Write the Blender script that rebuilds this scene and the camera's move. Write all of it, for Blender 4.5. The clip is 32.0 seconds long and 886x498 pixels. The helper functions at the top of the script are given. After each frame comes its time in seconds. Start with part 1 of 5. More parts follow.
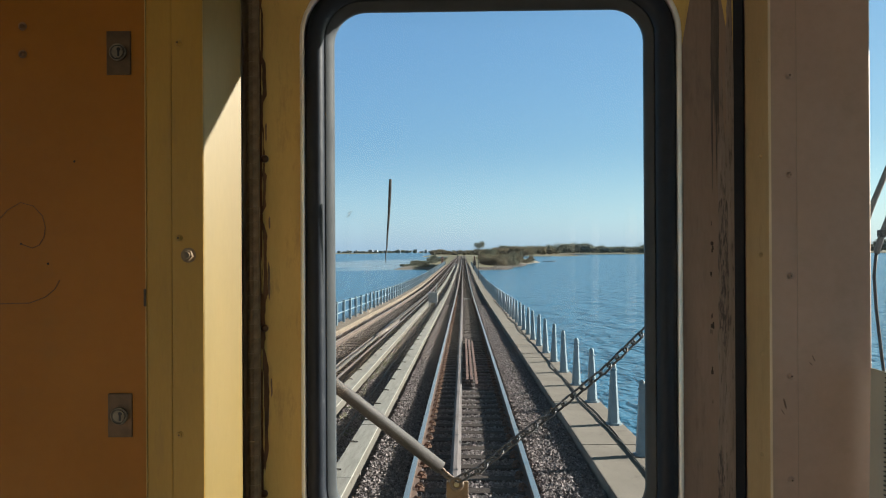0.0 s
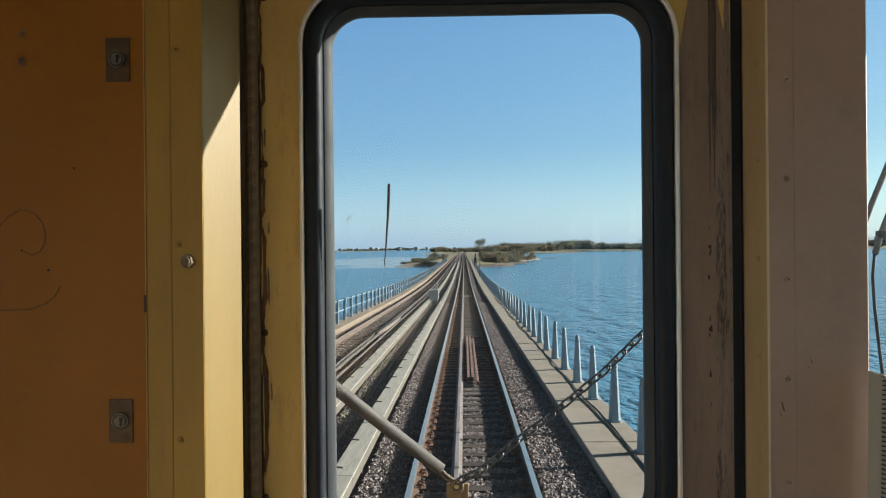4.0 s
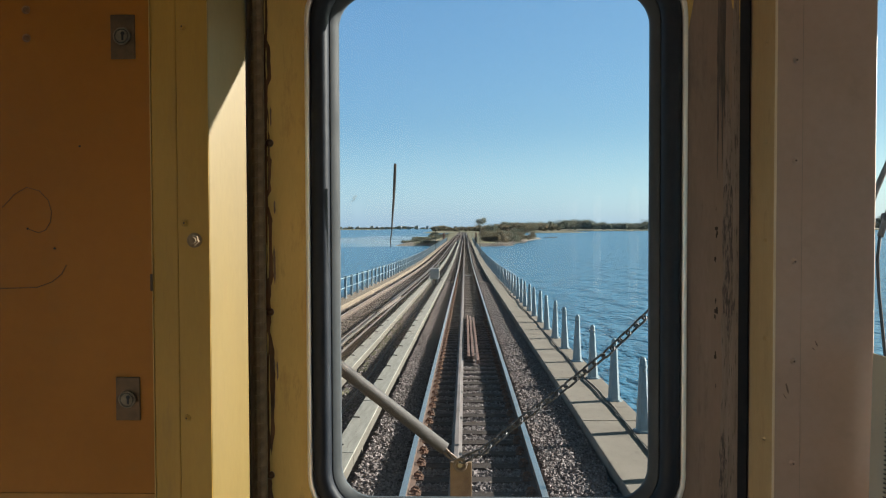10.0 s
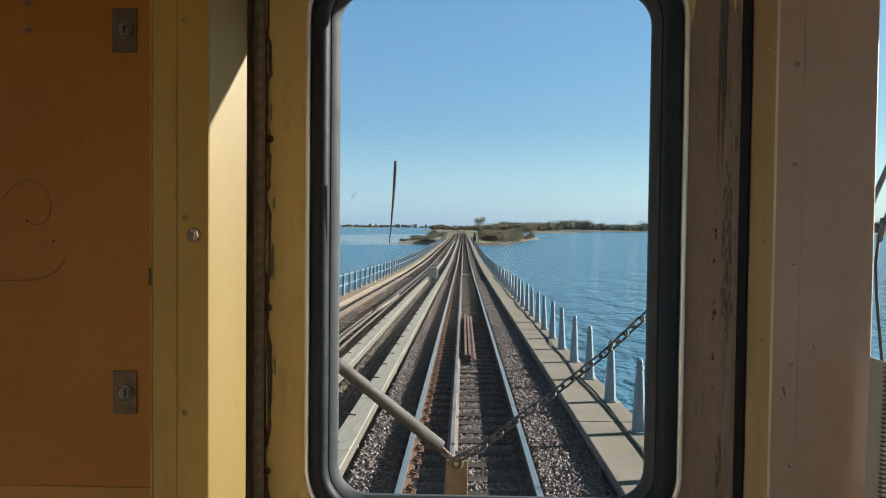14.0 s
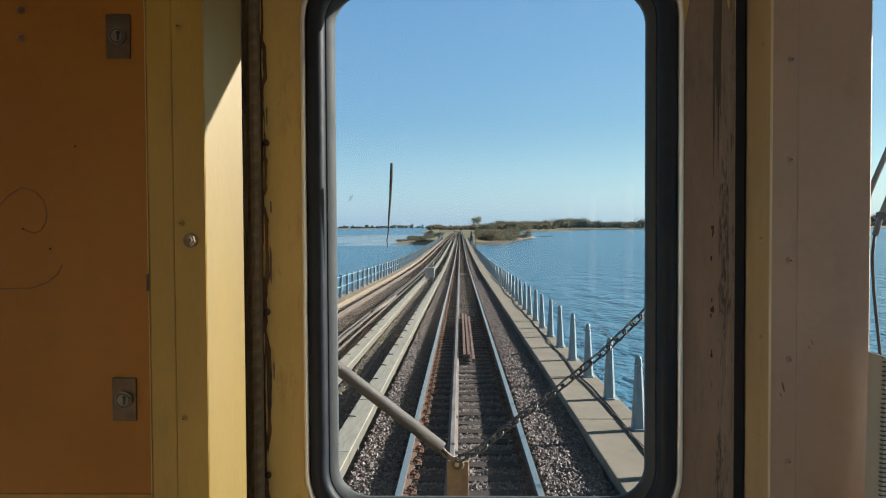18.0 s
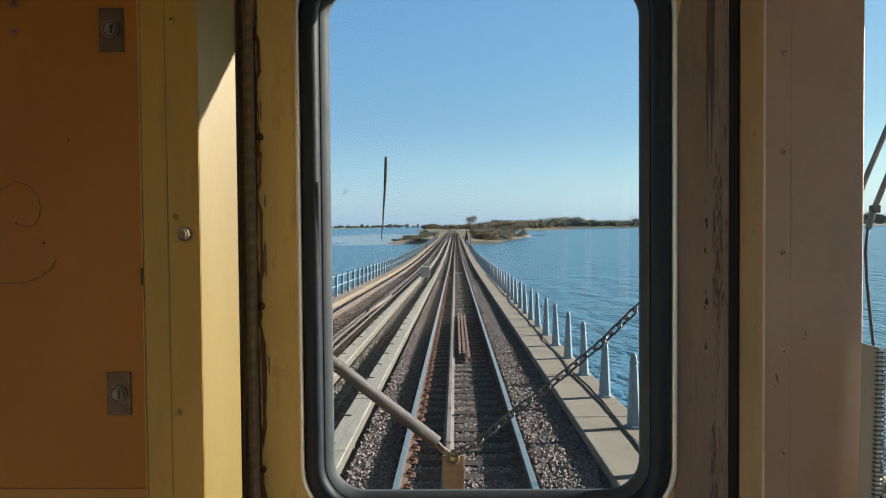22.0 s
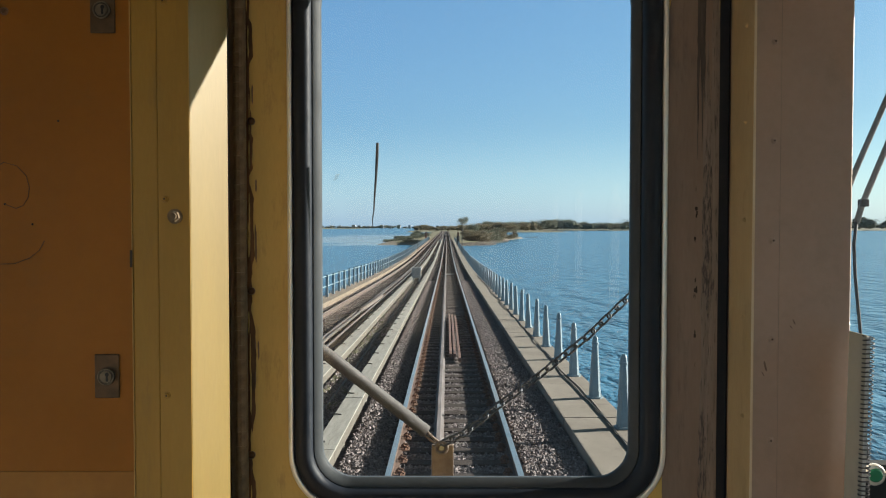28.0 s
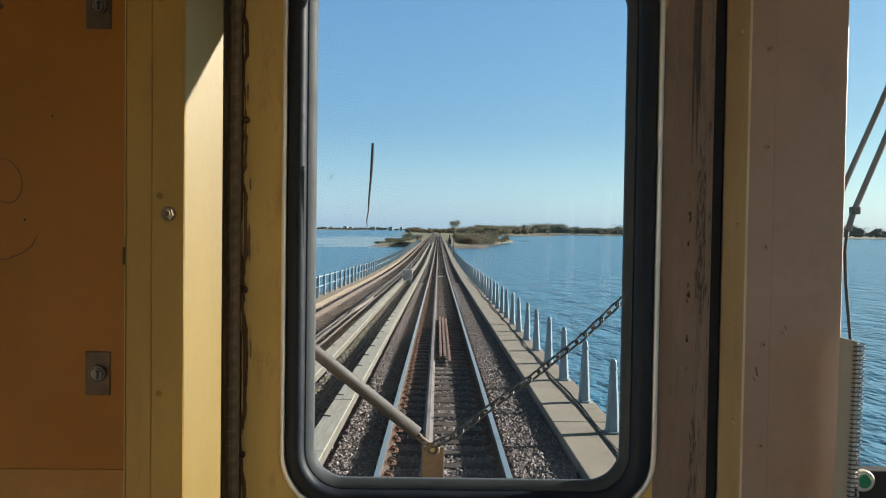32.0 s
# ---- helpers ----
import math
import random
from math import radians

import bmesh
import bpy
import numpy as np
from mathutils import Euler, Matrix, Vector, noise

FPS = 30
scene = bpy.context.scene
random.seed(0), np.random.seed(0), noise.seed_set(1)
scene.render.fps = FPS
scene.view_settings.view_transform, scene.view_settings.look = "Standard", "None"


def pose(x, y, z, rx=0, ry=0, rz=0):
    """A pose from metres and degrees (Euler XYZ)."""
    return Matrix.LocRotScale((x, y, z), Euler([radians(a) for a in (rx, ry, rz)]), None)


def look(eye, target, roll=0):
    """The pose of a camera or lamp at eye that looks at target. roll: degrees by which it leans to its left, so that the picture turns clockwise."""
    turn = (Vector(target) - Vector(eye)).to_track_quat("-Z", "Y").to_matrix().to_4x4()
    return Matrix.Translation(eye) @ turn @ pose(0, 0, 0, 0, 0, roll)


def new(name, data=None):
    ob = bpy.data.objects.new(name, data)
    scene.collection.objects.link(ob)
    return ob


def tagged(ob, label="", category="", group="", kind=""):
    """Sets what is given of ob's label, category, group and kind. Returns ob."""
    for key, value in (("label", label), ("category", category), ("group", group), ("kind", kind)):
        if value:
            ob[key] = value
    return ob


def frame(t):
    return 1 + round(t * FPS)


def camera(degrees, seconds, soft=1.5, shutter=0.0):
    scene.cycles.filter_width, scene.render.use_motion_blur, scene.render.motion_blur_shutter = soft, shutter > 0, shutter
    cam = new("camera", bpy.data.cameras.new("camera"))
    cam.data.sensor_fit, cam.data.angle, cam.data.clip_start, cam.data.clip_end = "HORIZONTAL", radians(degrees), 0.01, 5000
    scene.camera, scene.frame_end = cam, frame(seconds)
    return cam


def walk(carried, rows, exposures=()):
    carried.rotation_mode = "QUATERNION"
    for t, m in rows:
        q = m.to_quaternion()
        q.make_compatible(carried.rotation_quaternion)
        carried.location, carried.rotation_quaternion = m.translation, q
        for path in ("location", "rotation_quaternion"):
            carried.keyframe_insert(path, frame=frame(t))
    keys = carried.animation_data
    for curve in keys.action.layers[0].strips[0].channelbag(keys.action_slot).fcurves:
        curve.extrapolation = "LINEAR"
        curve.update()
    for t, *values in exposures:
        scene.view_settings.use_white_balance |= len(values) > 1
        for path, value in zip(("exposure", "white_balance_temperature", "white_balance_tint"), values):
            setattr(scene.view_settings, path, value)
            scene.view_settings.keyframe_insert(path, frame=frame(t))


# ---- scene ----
cam = camera(59.3, 32.0, soft=1.1)
PATH = [
    (0, (-0.082, -0.028, 2.825), (-0.134, 1.971, 2.83), -0.3),
    (0.5, (-0.082, -0.028, 2.826), (-0.133, 1.971, 2.831), -0.5),
    (1, (-0.08, -0.03, 2.825), (-0.133, 1.969, 2.831), -0.9),
    (1.5, (-0.081, -0.03, 2.825), (-0.133, 1.97, 2.829), -0.4),
    (2, (-0.079, -0.031, 2.827), (-0.132, 1.969, 2.829), -0.5),
    (2.5, (-0.077, -0.032, 2.827), (-0.13, 1.967, 2.829), -0.7),
    (3, (-0.077, -0.033, 2.828), (-0.131, 1.967, 2.832), -0.8),
    (3.5, (-0.079, -0.032, 2.831), (-0.133, 1.967, 2.834), -0.5),
    (5.5, (-0.078, -0.032, 2.852), (-0.132, 1.967, 2.823), -0.7),
    (6, (-0.078, -0.031, 2.855), (-0.132, 1.967, 2.819), -0.7),
    (6.5, (-0.078, -0.031, 2.856), (-0.134, 1.968, 2.815), -0.9),
    (7, (-0.078, -0.03, 2.859), (-0.134, 1.968, 2.814), -1.0),
    (7.5, (-0.08, -0.03, 2.86), (-0.136, 1.969, 2.814), -0.7),
    (8, (-0.078, -0.031, 2.859), (-0.135, 1.968, 2.814), -0.8),
    (8.5, (-0.079, -0.031, 2.86), (-0.136, 1.968, 2.811), -0.9),
    (9, (-0.08, -0.032, 2.86), (-0.135, 1.967, 2.807), -0.2),
    (9.5, (-0.08, -0.031, 2.855), (-0.134, 1.968, 2.8), 0.1),
    (10, (-0.087, -0.031, 2.838), (-0.143, 1.967, 2.782), -0.2),
    (10.5, (-0.088, -0.031, 2.839), (-0.143, 1.967, 2.781), 0.4),
    (11, (-0.09, -0.031, 2.838), (-0.143, 1.967, 2.78), 0.7),
    (11.5, (-0.089, -0.03, 2.837), (-0.143, 1.969, 2.781), -0.4),
    (12, (-0.087, -0.032, 2.835), (-0.14, 1.967, 2.779), -0.1),
    (12.5, (-0.089, -0.032, 2.838), (-0.142, 1.967, 2.778), 0.4),
    (13, (-0.086, -0.03, 2.837), (-0.14, 1.968, 2.779), -0.1),
    (13.5, (-0.089, -0.031, 2.837), (-0.143, 1.967, 2.779), -0.5),
    (14, (-0.088, -0.031, 2.837), (-0.14, 1.967, 2.778), 0.6),
    (14.5, (-0.09, -0.032, 2.838), (-0.143, 1.967, 2.779), -0.3),
    (16.5, (-0.089, -0.031, 2.837), (-0.138, 1.967, 2.777), -0.3),
    (17, (-0.092, -0.031, 2.837), (-0.138, 1.968, 2.777), -0.1),
    (17.5, (-0.088, -0.031, 2.838), (-0.134, 1.968, 2.779), -0.5),
    (18, (-0.089, -0.031, 2.839), (-0.133, 1.968, 2.78), -0.3),
    (18.5, (-0.091, -0.03, 2.839), (-0.133, 1.968, 2.78), -0.4),
    (19, (-0.088, -0.031, 2.84), (-0.13, 1.968, 2.78), -0.2),
    (19.5, (-0.088, -0.031, 2.839), (-0.129, 1.968, 2.78), -0.5),
    (20, (-0.089, -0.031, 2.837), (-0.127, 1.968, 2.779), -0.4),
    (20.5, (-0.088, -0.03, 2.837), (-0.124, 1.968, 2.778), -0.3),
    (21, (-0.089, -0.031, 2.836), (-0.124, 1.967, 2.776), -0.5),
    (21.5, (-0.09, -0.031, 2.834), (-0.122, 1.967, 2.773), -0.3),
    (22, (-0.088, -0.032, 2.83), (-0.12, 1.967, 2.769), -0.5),
    (22.5, (-0.089, -0.031, 2.826), (-0.118, 1.968, 2.764), -0.4),
    (23, (-0.088, -0.031, 2.822), (-0.114, 1.967, 2.758), -0.5),
    (23.5, (-0.086, -0.032, 2.818), (-0.112, 1.966, 2.754), -0.3),
    (24, (-0.087, -0.033, 2.815), (-0.111, 1.966, 2.75), -0.5),
    (24.5, (-0.087, -0.032, 2.811), (-0.108, 1.966, 2.747), -0.2),
    (25, (-0.09, -0.033, 2.809), (-0.109, 1.966, 2.745), -0.3),
    (25.5, (-0.087, -0.032, 2.808), (-0.104, 1.967, 2.745), -0.0),
    (27.5, (-0.086, -0.033, 2.806), (-0.099, 1.966, 2.748), -0.3),
    (28, (-0.087, -0.033, 2.807), (-0.097, 1.966, 2.749), 0.0),
    (28.5, (-0.087, -0.033, 2.806), (-0.095, 1.966, 2.75), -0.0),
    (29, (-0.086, -0.033, 2.806), (-0.095, 1.966, 2.75), -0.2),
    (29.5, (-0.088, -0.034, 2.807), (-0.092, 1.966, 2.751), 0.1),
    (30, (-0.089, -0.033, 2.806), (-0.09, 1.966, 2.753), 0.1),
    (30.5, (-0.088, -0.032, 2.806), (-0.087, 1.967, 2.753), 0.2),
    (31, (-0.088, -0.032, 2.806), (-0.084, 1.967, 2.752), 0.3),
    (31.5, (-0.094, -0.033, 2.805), (-0.084, 1.966, 2.753), 0.1),
    (32, (-0.091, -0.033, 2.805), (-0.079, 1.966, 2.754), 0.8),
]
walk(cam, [(t, look(eye, target, roll)) for t, eye, target, roll in PATH], exposures=[(0, 1.60)])

# ---------------------------------------------------------------- light
SUN_EL, SUN_AZ = radians(20.8), radians(76.0)      # azimuth counted from straight ahead to the right
world = bpy.data.worlds.new("sky")
scene.world = world
world.use_nodes = True
wn = world.node_tree.nodes
sky = wn.new("ShaderNodeTexSky")
sky.sky_type = "NISHITA"
sky.sun_disc = False
sky.sun_elevation = SUN_EL
sky.sun_rotation = SUN_AZ
sky.air_density, sky.dust_density, sky.ozone_density = 0.9, 1.3, 1.2
tone = wn.new("ShaderNodeMix")
tone.data_type, tone.blend_type = "RGBA", "MULTIPLY"
tone.inputs["Factor"].default_value = 1.0
tone.inputs["B"].default_value = (0.58, 0.70, 0.54, 1)
haze = wn.new("ShaderNodeMix")                       # clear sky veiled by thin even haze
haze.data_type, haze.blend_type = "RGBA", "ADD"
aim = wn.new("ShaderNodeTexCoord")
height = wn.new("ShaderNodeSeparateXYZ")
thin = wn.new("ShaderNodeMapRange")                  # the haze thins out toward the zenith
thin.interpolation_type = "SMOOTHSTEP"
thin.inputs["From Min"].default_value, thin.inputs["From Max"].default_value = 0.26, 0.45
thin.inputs["To Min"].default_value, thin.inputs["To Max"].default_value = 1.0, 0.0
world.node_tree.links.new(aim.outputs["Generated"], height.inputs[0])
world.node_tree.links.new(height.outputs["Z"], thin.inputs["Value"])
world.node_tree.links.new(thin.outputs[0], haze.inputs["Factor"])
haze.inputs["B"].default_value = (0.49, 1.34, 3.06, 1)
world.node_tree.links.new(sky.outputs[0], tone.inputs["A"])
world.node_tree.links.new(tone.outputs["Result"], haze.inputs["A"])
pale = wn.new("ShaderNodeMix")                       # brighter haze low over the horizon
pale.data_type, pale.blend_type = "RGBA", "ADD"
low = wn.new("ShaderNodeMapRange")
low.interpolation_type = "SMOOTHSTEP"
low.inputs["From Min"].default_value, low.inputs["From Max"].default_value = 0.0, 0.14
low.inputs["To Min"].default_value, low.inputs["To Max"].default_value = 1.0, 0.0
pale.inputs["B"].default_value = (1.45, 1.6, 1.35, 1)
world.node_tree.links.new(height.outputs["Z"], low.inputs["Value"])
world.node_tree.links.new(low.outputs[0], pale.inputs["Factor"])
world.node_tree.links.new(haze.outputs["Result"], pale.inputs["A"])
world.node_tree.links.new(pale.outputs["Result"], wn["Background"].inputs["Color"])
deep = wn.new("ShaderNodeMapRange")                  # the clear sky deepens toward the zenith
deep.interpolation_type = "SMOOTHSTEP"
deep.inputs["From Min"].default_value, deep.inputs["From Max"].default_value = 0.32, 0.75
deep.inputs["To Min"].default_value, deep.inputs["To Max"].default_value = 0.0446, 0.024
world.node_tree.links.new(height.outputs["Z"], deep.inputs["Value"])
world.node_tree.links.new(deep.outputs[0], wn["Background"].inputs["Strength"])
sun = new("sun", bpy.data.lights.new("sun", "SUN"))
sun.data.energy, sun.data.angle, sun.data.color = 5.0, radians(0.53), (1.0, 0.905, 0.77)
sd = Vector((math.sin(SUN_AZ) * math.cos(SUN_EL), math.cos(SUN_AZ) * math.cos(SUN_EL), math.sin(SUN_EL)))
sun.matrix_world = look(sd * 60, (0, 0, 0))

# ---------------------------------------------------------------- materials


def surf(name, col, col2=None, rough=0.6, scale=8.0, bump=0.15, metal=0.0, fine=90.0, stretch=(1, 1, 1), spec=0.5,
         stain=None, stain_amt=0.0, stain_lo=0.56, rand=0.0, bdist=0.01, coat=0.0):
    """Painted, stony or metal surface: two scales of colour noise, fine relief, optional stains and per-piece variation."""
    m = bpy.data.materials.new(name)
    m.use_nodes = True
    nt = m.node_tree
    n, ln = nt.nodes, nt.links
    b = n["Principled BSDF"]
    tc = n.new("ShaderNodeTexCoord")
    mp = n.new("ShaderNodeMapping")
    mp.inputs["Scale"].default_value = stretch
    ln.new(tc.outputs["Object"], mp.inputs["Vector"])
    big = n.new("ShaderNodeTexNoise")
    big.inputs["Scale"].default_value, big.inputs["Detail"].default_value = scale, 6
    sm = n.new("ShaderNodeTexNoise")
    sm.inputs["Scale"].default_value, sm.inputs["Detail"].default_value = fine, 4
    for t in (big, sm):
        ln.new(mp.outputs[0], t.inputs["Vector"])
    mix = n.new("ShaderNodeMix")
    mix.data_type = "RGBA"
    mix.inputs["A"].default_value = (*col, 1)
    mix.inputs["B"].default_value = (*(col2 or [c * 0.75 for c in col]), 1)
    add = n.new("ShaderNodeMath")
    add.operation = "MULTIPLY_ADD"
    add.inputs[1].default_value = 0.4
    ln.new(sm.outputs["Fac"], add.inputs[0])
    ramp = n.new("ShaderNodeMapRange")
    ramp.inputs["From Min"].default_value, ramp.inputs["From Max"].default_value = 0.5, 0.9
    ln.new(big.outputs["Fac"], add.inputs[2])
    ln.new(add.outputs[0], ramp.inputs["Value"])
    ln.new(ramp.outputs[0], mix.inputs["Factor"])
    out = mix.outputs["Result"]
    if stain_amt:
        st = n.new("ShaderNodeTexNoise")
        st.inputs["Scale"].default_value, st.inputs["Detail"].default_value = scale * 2.3, 9
        st.inputs["Roughness"].default_value = 0.7
        ln.new(mp.outputs[0], st.inputs["Vector"])
        r2 = n.new("ShaderNodeMapRange")
        r2.inputs["From Min"].default_value, r2.inputs["From Max"].default_value = stain_lo, stain_lo + 0.12
        r2.inputs["To Max"].default_value = stain_amt
        ln.new(st.outputs["Fac"], r2.inputs["Value"])
        m2 = n.new("ShaderNodeMix")
        m2.data_type = "RGBA"
        m2.inputs["B"].default_value = (*stain, 1)
        ln.new(out, m2.inputs["A"])
        ln.new(r2.outputs[0], m2.inputs["Factor"])
        out = m2.outputs["Result"]
    if rand:
        oi = n.new("ShaderNodeObjectInfo")
        geo = n.new("ShaderNodeNewGeometry")
        s = n.new("ShaderNodeMath")
        s.operation = "ADD"
        ln.new(oi.outputs["Random"], s.inputs[0])
        ln.new(geo.outputs["Random Per Island"], s.inputs[1])
        r3 = n.new("ShaderNodeMapRange")
        r3.inputs["From Max"].default_value = 2.0
        r3.inputs["To Min"].default_value, r3.inputs["To Max"].default_value = 1 - rand, 1 + rand
        ln.new(s.outputs[0], r3.inputs["Value"])
        hs = n.new("ShaderNodeHueSaturation")
        ln.new(r3.outputs[0], hs.inputs["Value"])
        ln.new(out, hs.inputs["Color"])
        out = hs.outputs["Color"]
    ln.new(out, b.inputs["Base Color"])
    rr = n.new("ShaderNodeMapRange")
    rr.inputs["To Min"].default_value, rr.inputs["To Max"].default_value = max(rough - 0.12, 0.03), min(rough + 0.12, 1)
    ln.new(big.outputs["Fac"], rr.inputs["Value"])
    ln.new(rr.outputs[0], b.inputs["Roughness"])
    b.inputs["Metallic"].default_value = metal
    b.inputs["Specular IOR Level"].default_value = spec
    b.inputs["Coat Weight"].default_value = coat
    if bump:
        bp = n.new("ShaderNodeBump")
        bp.inputs["Strength"].default_value, bp.inputs["Distance"].default_value = bump, bdist
        ln.new(add.outputs[0], bp.inputs["Height"])
        ln.new(bp.outputs[0], b.inputs["Normal"])
    return m


def glass_pane(name, tint):
    m = bpy.data.materials.new(name)
    m.use_nodes = True
    n, ln = m.node_tree.nodes, m.node_tree.links
    n.remove(n["Principled BSDF"])
    tr, gl, mx, fr = (n.new("ShaderNodeBsdf" + k) if k != "Fresnel" else n.new("ShaderNodeFresnel") for k in ("Transparent", "Glossy", "Transparent", "Fresnel"))
    n.remove(mx)
    mx = n.new("ShaderNodeMixShader")
    tr.inputs["Color"].default_value = (*tint, 1)
    gl.inputs["Roughness"].default_value = 0.02
    fr.inputs["IOR"].default_value = 1.45
    ln.new(fr.outputs[0], mx.inputs[0])
    ln.new(tr.outputs[0], mx.inputs[1])
    ln.new(gl.outputs[0], mx.inputs[2])
    # a thin film of dust that scatters the sun
    tc, sp, amt = n.new("ShaderNodeTexCoord"), n.new("ShaderNodeTexNoise"), n.new("ShaderNodeMapRange")
    sp.inputs["Scale"].default_value, sp.inputs["Detail"].default_value = 5.0, 5
    amt.inputs["To Min"].default_value, amt.inputs["To Max"].default_value = 0.003, 0.009
    film, dust = n.new("ShaderNodeBsdfTranslucent"), n.new("ShaderNodeMixShader")
    film.inputs["Color"].default_value = (0.66, 0.78, 1.0, 1)
    ln.new(tc.outputs["Object"], sp.inputs["Vector"])
    ln.new(sp.outputs["Fac"], amt.inputs["Value"])
    split, rise, both = n.new("ShaderNodeSeparateXYZ"), n.new("ShaderNodeMapRange"), n.new("ShaderNodeMath")
    rise.interpolation_type = "SMOOTHSTEP"
    rise.inputs["From Min"].default_value, rise.inputs["From Max"].default_value = 2.40, 2.49
    rise.inputs["To Min"].default_value, rise.inputs["To Max"].default_value = 2.2, 1.0
    both.operation = "MULTIPLY"
    ln.new(tc.outputs["Object"], split.inputs[0])
    ln.new(split.outputs["Z"], rise.inputs["Value"])
    ln.new(amt.outputs[0], both.inputs[0])
    ln.new(rise.outputs[0], both.inputs[1])
    ln.new(both.outputs[0], dust.inputs[0])
    ln.new(mx.outputs[0], dust.inputs[1])
    ln.new(film.outputs[0], dust.inputs[2])
    ln.new(dust.outputs[0], n["Material Output"].inputs["Surface"])
    return m


def glow(name, col, strength):
    m = bpy.data.materials.new(name)
    m.use_nodes = True
    b = m.node_tree.nodes["Principled BSDF"]
    b.inputs["Base Color"].default_value = (*col, 1)
    b.inputs["Emission Color"].default_value = (*col, 1)
    b.inputs["Emission Strength"].default_value = strength
    return m


def water_mat():
    m = bpy.data.materials.new("bay_water")
    m.use_nodes = True
    n, ln = m.node_tree.nodes, m.node_tree.links
    b = n["Principled BSDF"]
    tc = n.new("ShaderNodeTexCoord")
    hs = []
    for sc, st in ((0.05, (1, 0.6, 1)), (0.5, (1, 0.5, 1)), (2.4, (1, 0.55, 1))):
        mp = n.new("ShaderNodeMapping")
        mp.inputs["Scale"].default_value = st
        mp.inputs["Rotation"].default_value = (0, 0, 0.5)
        ln.new(tc.outputs["Object"], mp.inputs["Vector"])
        t = n.new("ShaderNodeTexNoise")
        t.inputs["Scale"].default_value, t.inputs["Detail"].default_value = sc, 4
        ln.new(mp.outputs[0], t.inputs["Vector"])
        hs.append(t)
    mix = n.new("ShaderNodeMix")
    mix.data_type = "RGBA"
    mix.inputs["A"].default_value = (0.029, 0.108, 0.186, 1)
    mix.inputs["B"].default_value = (0.040, 0.136, 0.220, 1)
    ln.new(hs[0].outputs["Fac"], mix.inputs["Factor"])
    ln.new(mix.outputs["Result"], b.inputs["Base Color"])
    b.inputs["Roughness"].default_value = 0.22
    b.inputs["IOR"].default_value = 1.33
    prev = None
    for t, d, s in zip(hs[1:], (0.85, 0.28), (1.0, 1.0)):
        bp = n.new("ShaderNodeBump")
        bp.inputs["Strength"].default_value, bp.inputs["Distance"].default_value = s, d
        ln.new(t.outputs["Fac"], bp.inputs["Height"])
        if prev:
            ln.new(prev.outputs[0], bp.inputs["Normal"])
        prev = bp
    ln.new(prev.outputs[0], b.inputs["Normal"])
    return m


OCHRE = surf("ochre_enamel_panel", (0.315, 0.115, 0.003), (0.275, 0.098, 0.003), 0.55, 5, 0.05, stain=(0.23, 0.105, 0.012), stain_amt=0.35, fine=60, spec=0.35)
CREAM = surf("cream_enamel", (0.236, 0.164, 0.050), (0.205, 0.140, 0.042), 0.45, 6, 0.05, stain=(0.24, 0.148, 0.048), stain_amt=0.35, stretch=(3, 3, 0.6))
OLIVE = surf("olive_ochre_enamel", (0.39, 0.222, 0.028), (0.335, 0.187, 0.024), 0.5, 5, 0.05, stain=(0.22, 0.128, 0.034), stain_amt=0.35, stretch=(3, 3, 0.6))
TAN = surf("tan_enamel", (0.47, 0.345, 0.19), (0.40, 0.29, 0.155), 0.5, 6, 0.05, stain=(0.20, 0.125, 0.06), stain_amt=0.35, stretch=(3, 3, 0.6))
EDGING = surf("rubbed_pale_edging", (0.66, 0.56, 0.40), (0.48, 0.38, 0.25), 0.45, 20, 0.1, stretch=(3, 3, 0.3))
# yellow bounce from the sunlit post is put into this door colour
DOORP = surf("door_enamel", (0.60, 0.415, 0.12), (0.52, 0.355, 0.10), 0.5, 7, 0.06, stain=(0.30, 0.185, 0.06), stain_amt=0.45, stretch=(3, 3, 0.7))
# same door paint toned greyer for the missing bounce light, with stains
DULLED = surf("dulled_soiled_enamel", (0.232, 0.170, 0.130), (0.182, 0.130, 0.099), 0.55, 7, 0.06, stain=(0.095, 0.07, 0.056), stain_amt=0.5, stretch=(3, 3, 0.5))
GREIGE = surf("greige_enamel_panel", (0.36, 0.258, 0.205), (0.31, 0.22, 0.172), 0.40, 4, 0.05, stain=(0.24, 0.18, 0.135), stain_amt=0.4)
BLACK = surf("black_rubber", (0.010, 0.014, 0.022), (0.016, 0.020, 0.029), 0.5, 30, 0.1, spec=0.28)
GRIME = surf("black_grime", (0.02, 0.016, 0.013), (0.06, 0.04, 0.025), 0.8, 40, 0.4, stretch=(1, 1, 0.3))
STEEL = surf("worn_steel", (0.42, 0.42, 0.42), (0.30, 0.28, 0.26), 0.35, 30, 0.08, metal=1.0)
BRASS = surf("dull_brass_plate", (0.125, 0.075, 0.038), (0.075, 0.046, 0.024), 0.5, 40, 0.1, metal=0.5)
HINGE = surf("greasy_hinge_steel", (0.24, 0.17, 0.098), (0.15, 0.105, 0.062), 0.7, 50, 0.3, metal=0.2)
RIVET = surf("rusty_rivet_steel", (0.20, 0.11, 0.06), (0.09, 0.05, 0.03), 0.32, 60, 0.2, metal=0.7)
GAP = surf("brown_gap_grime", (0.26, 0.175, 0.10), (0.15, 0.10, 0.06), 0.85, 40, 0.4, stretch=(1, 1, 0.3))
TRIM = surf("aluminium_trim", (0.66, 0.63, 0.56), (0.50, 0.48, 0.43), 0.4, 20, 0.05, metal=0.25)
DARK = surf("dark_keyway", (0.01, 0.01, 0.01), None, 0.6)
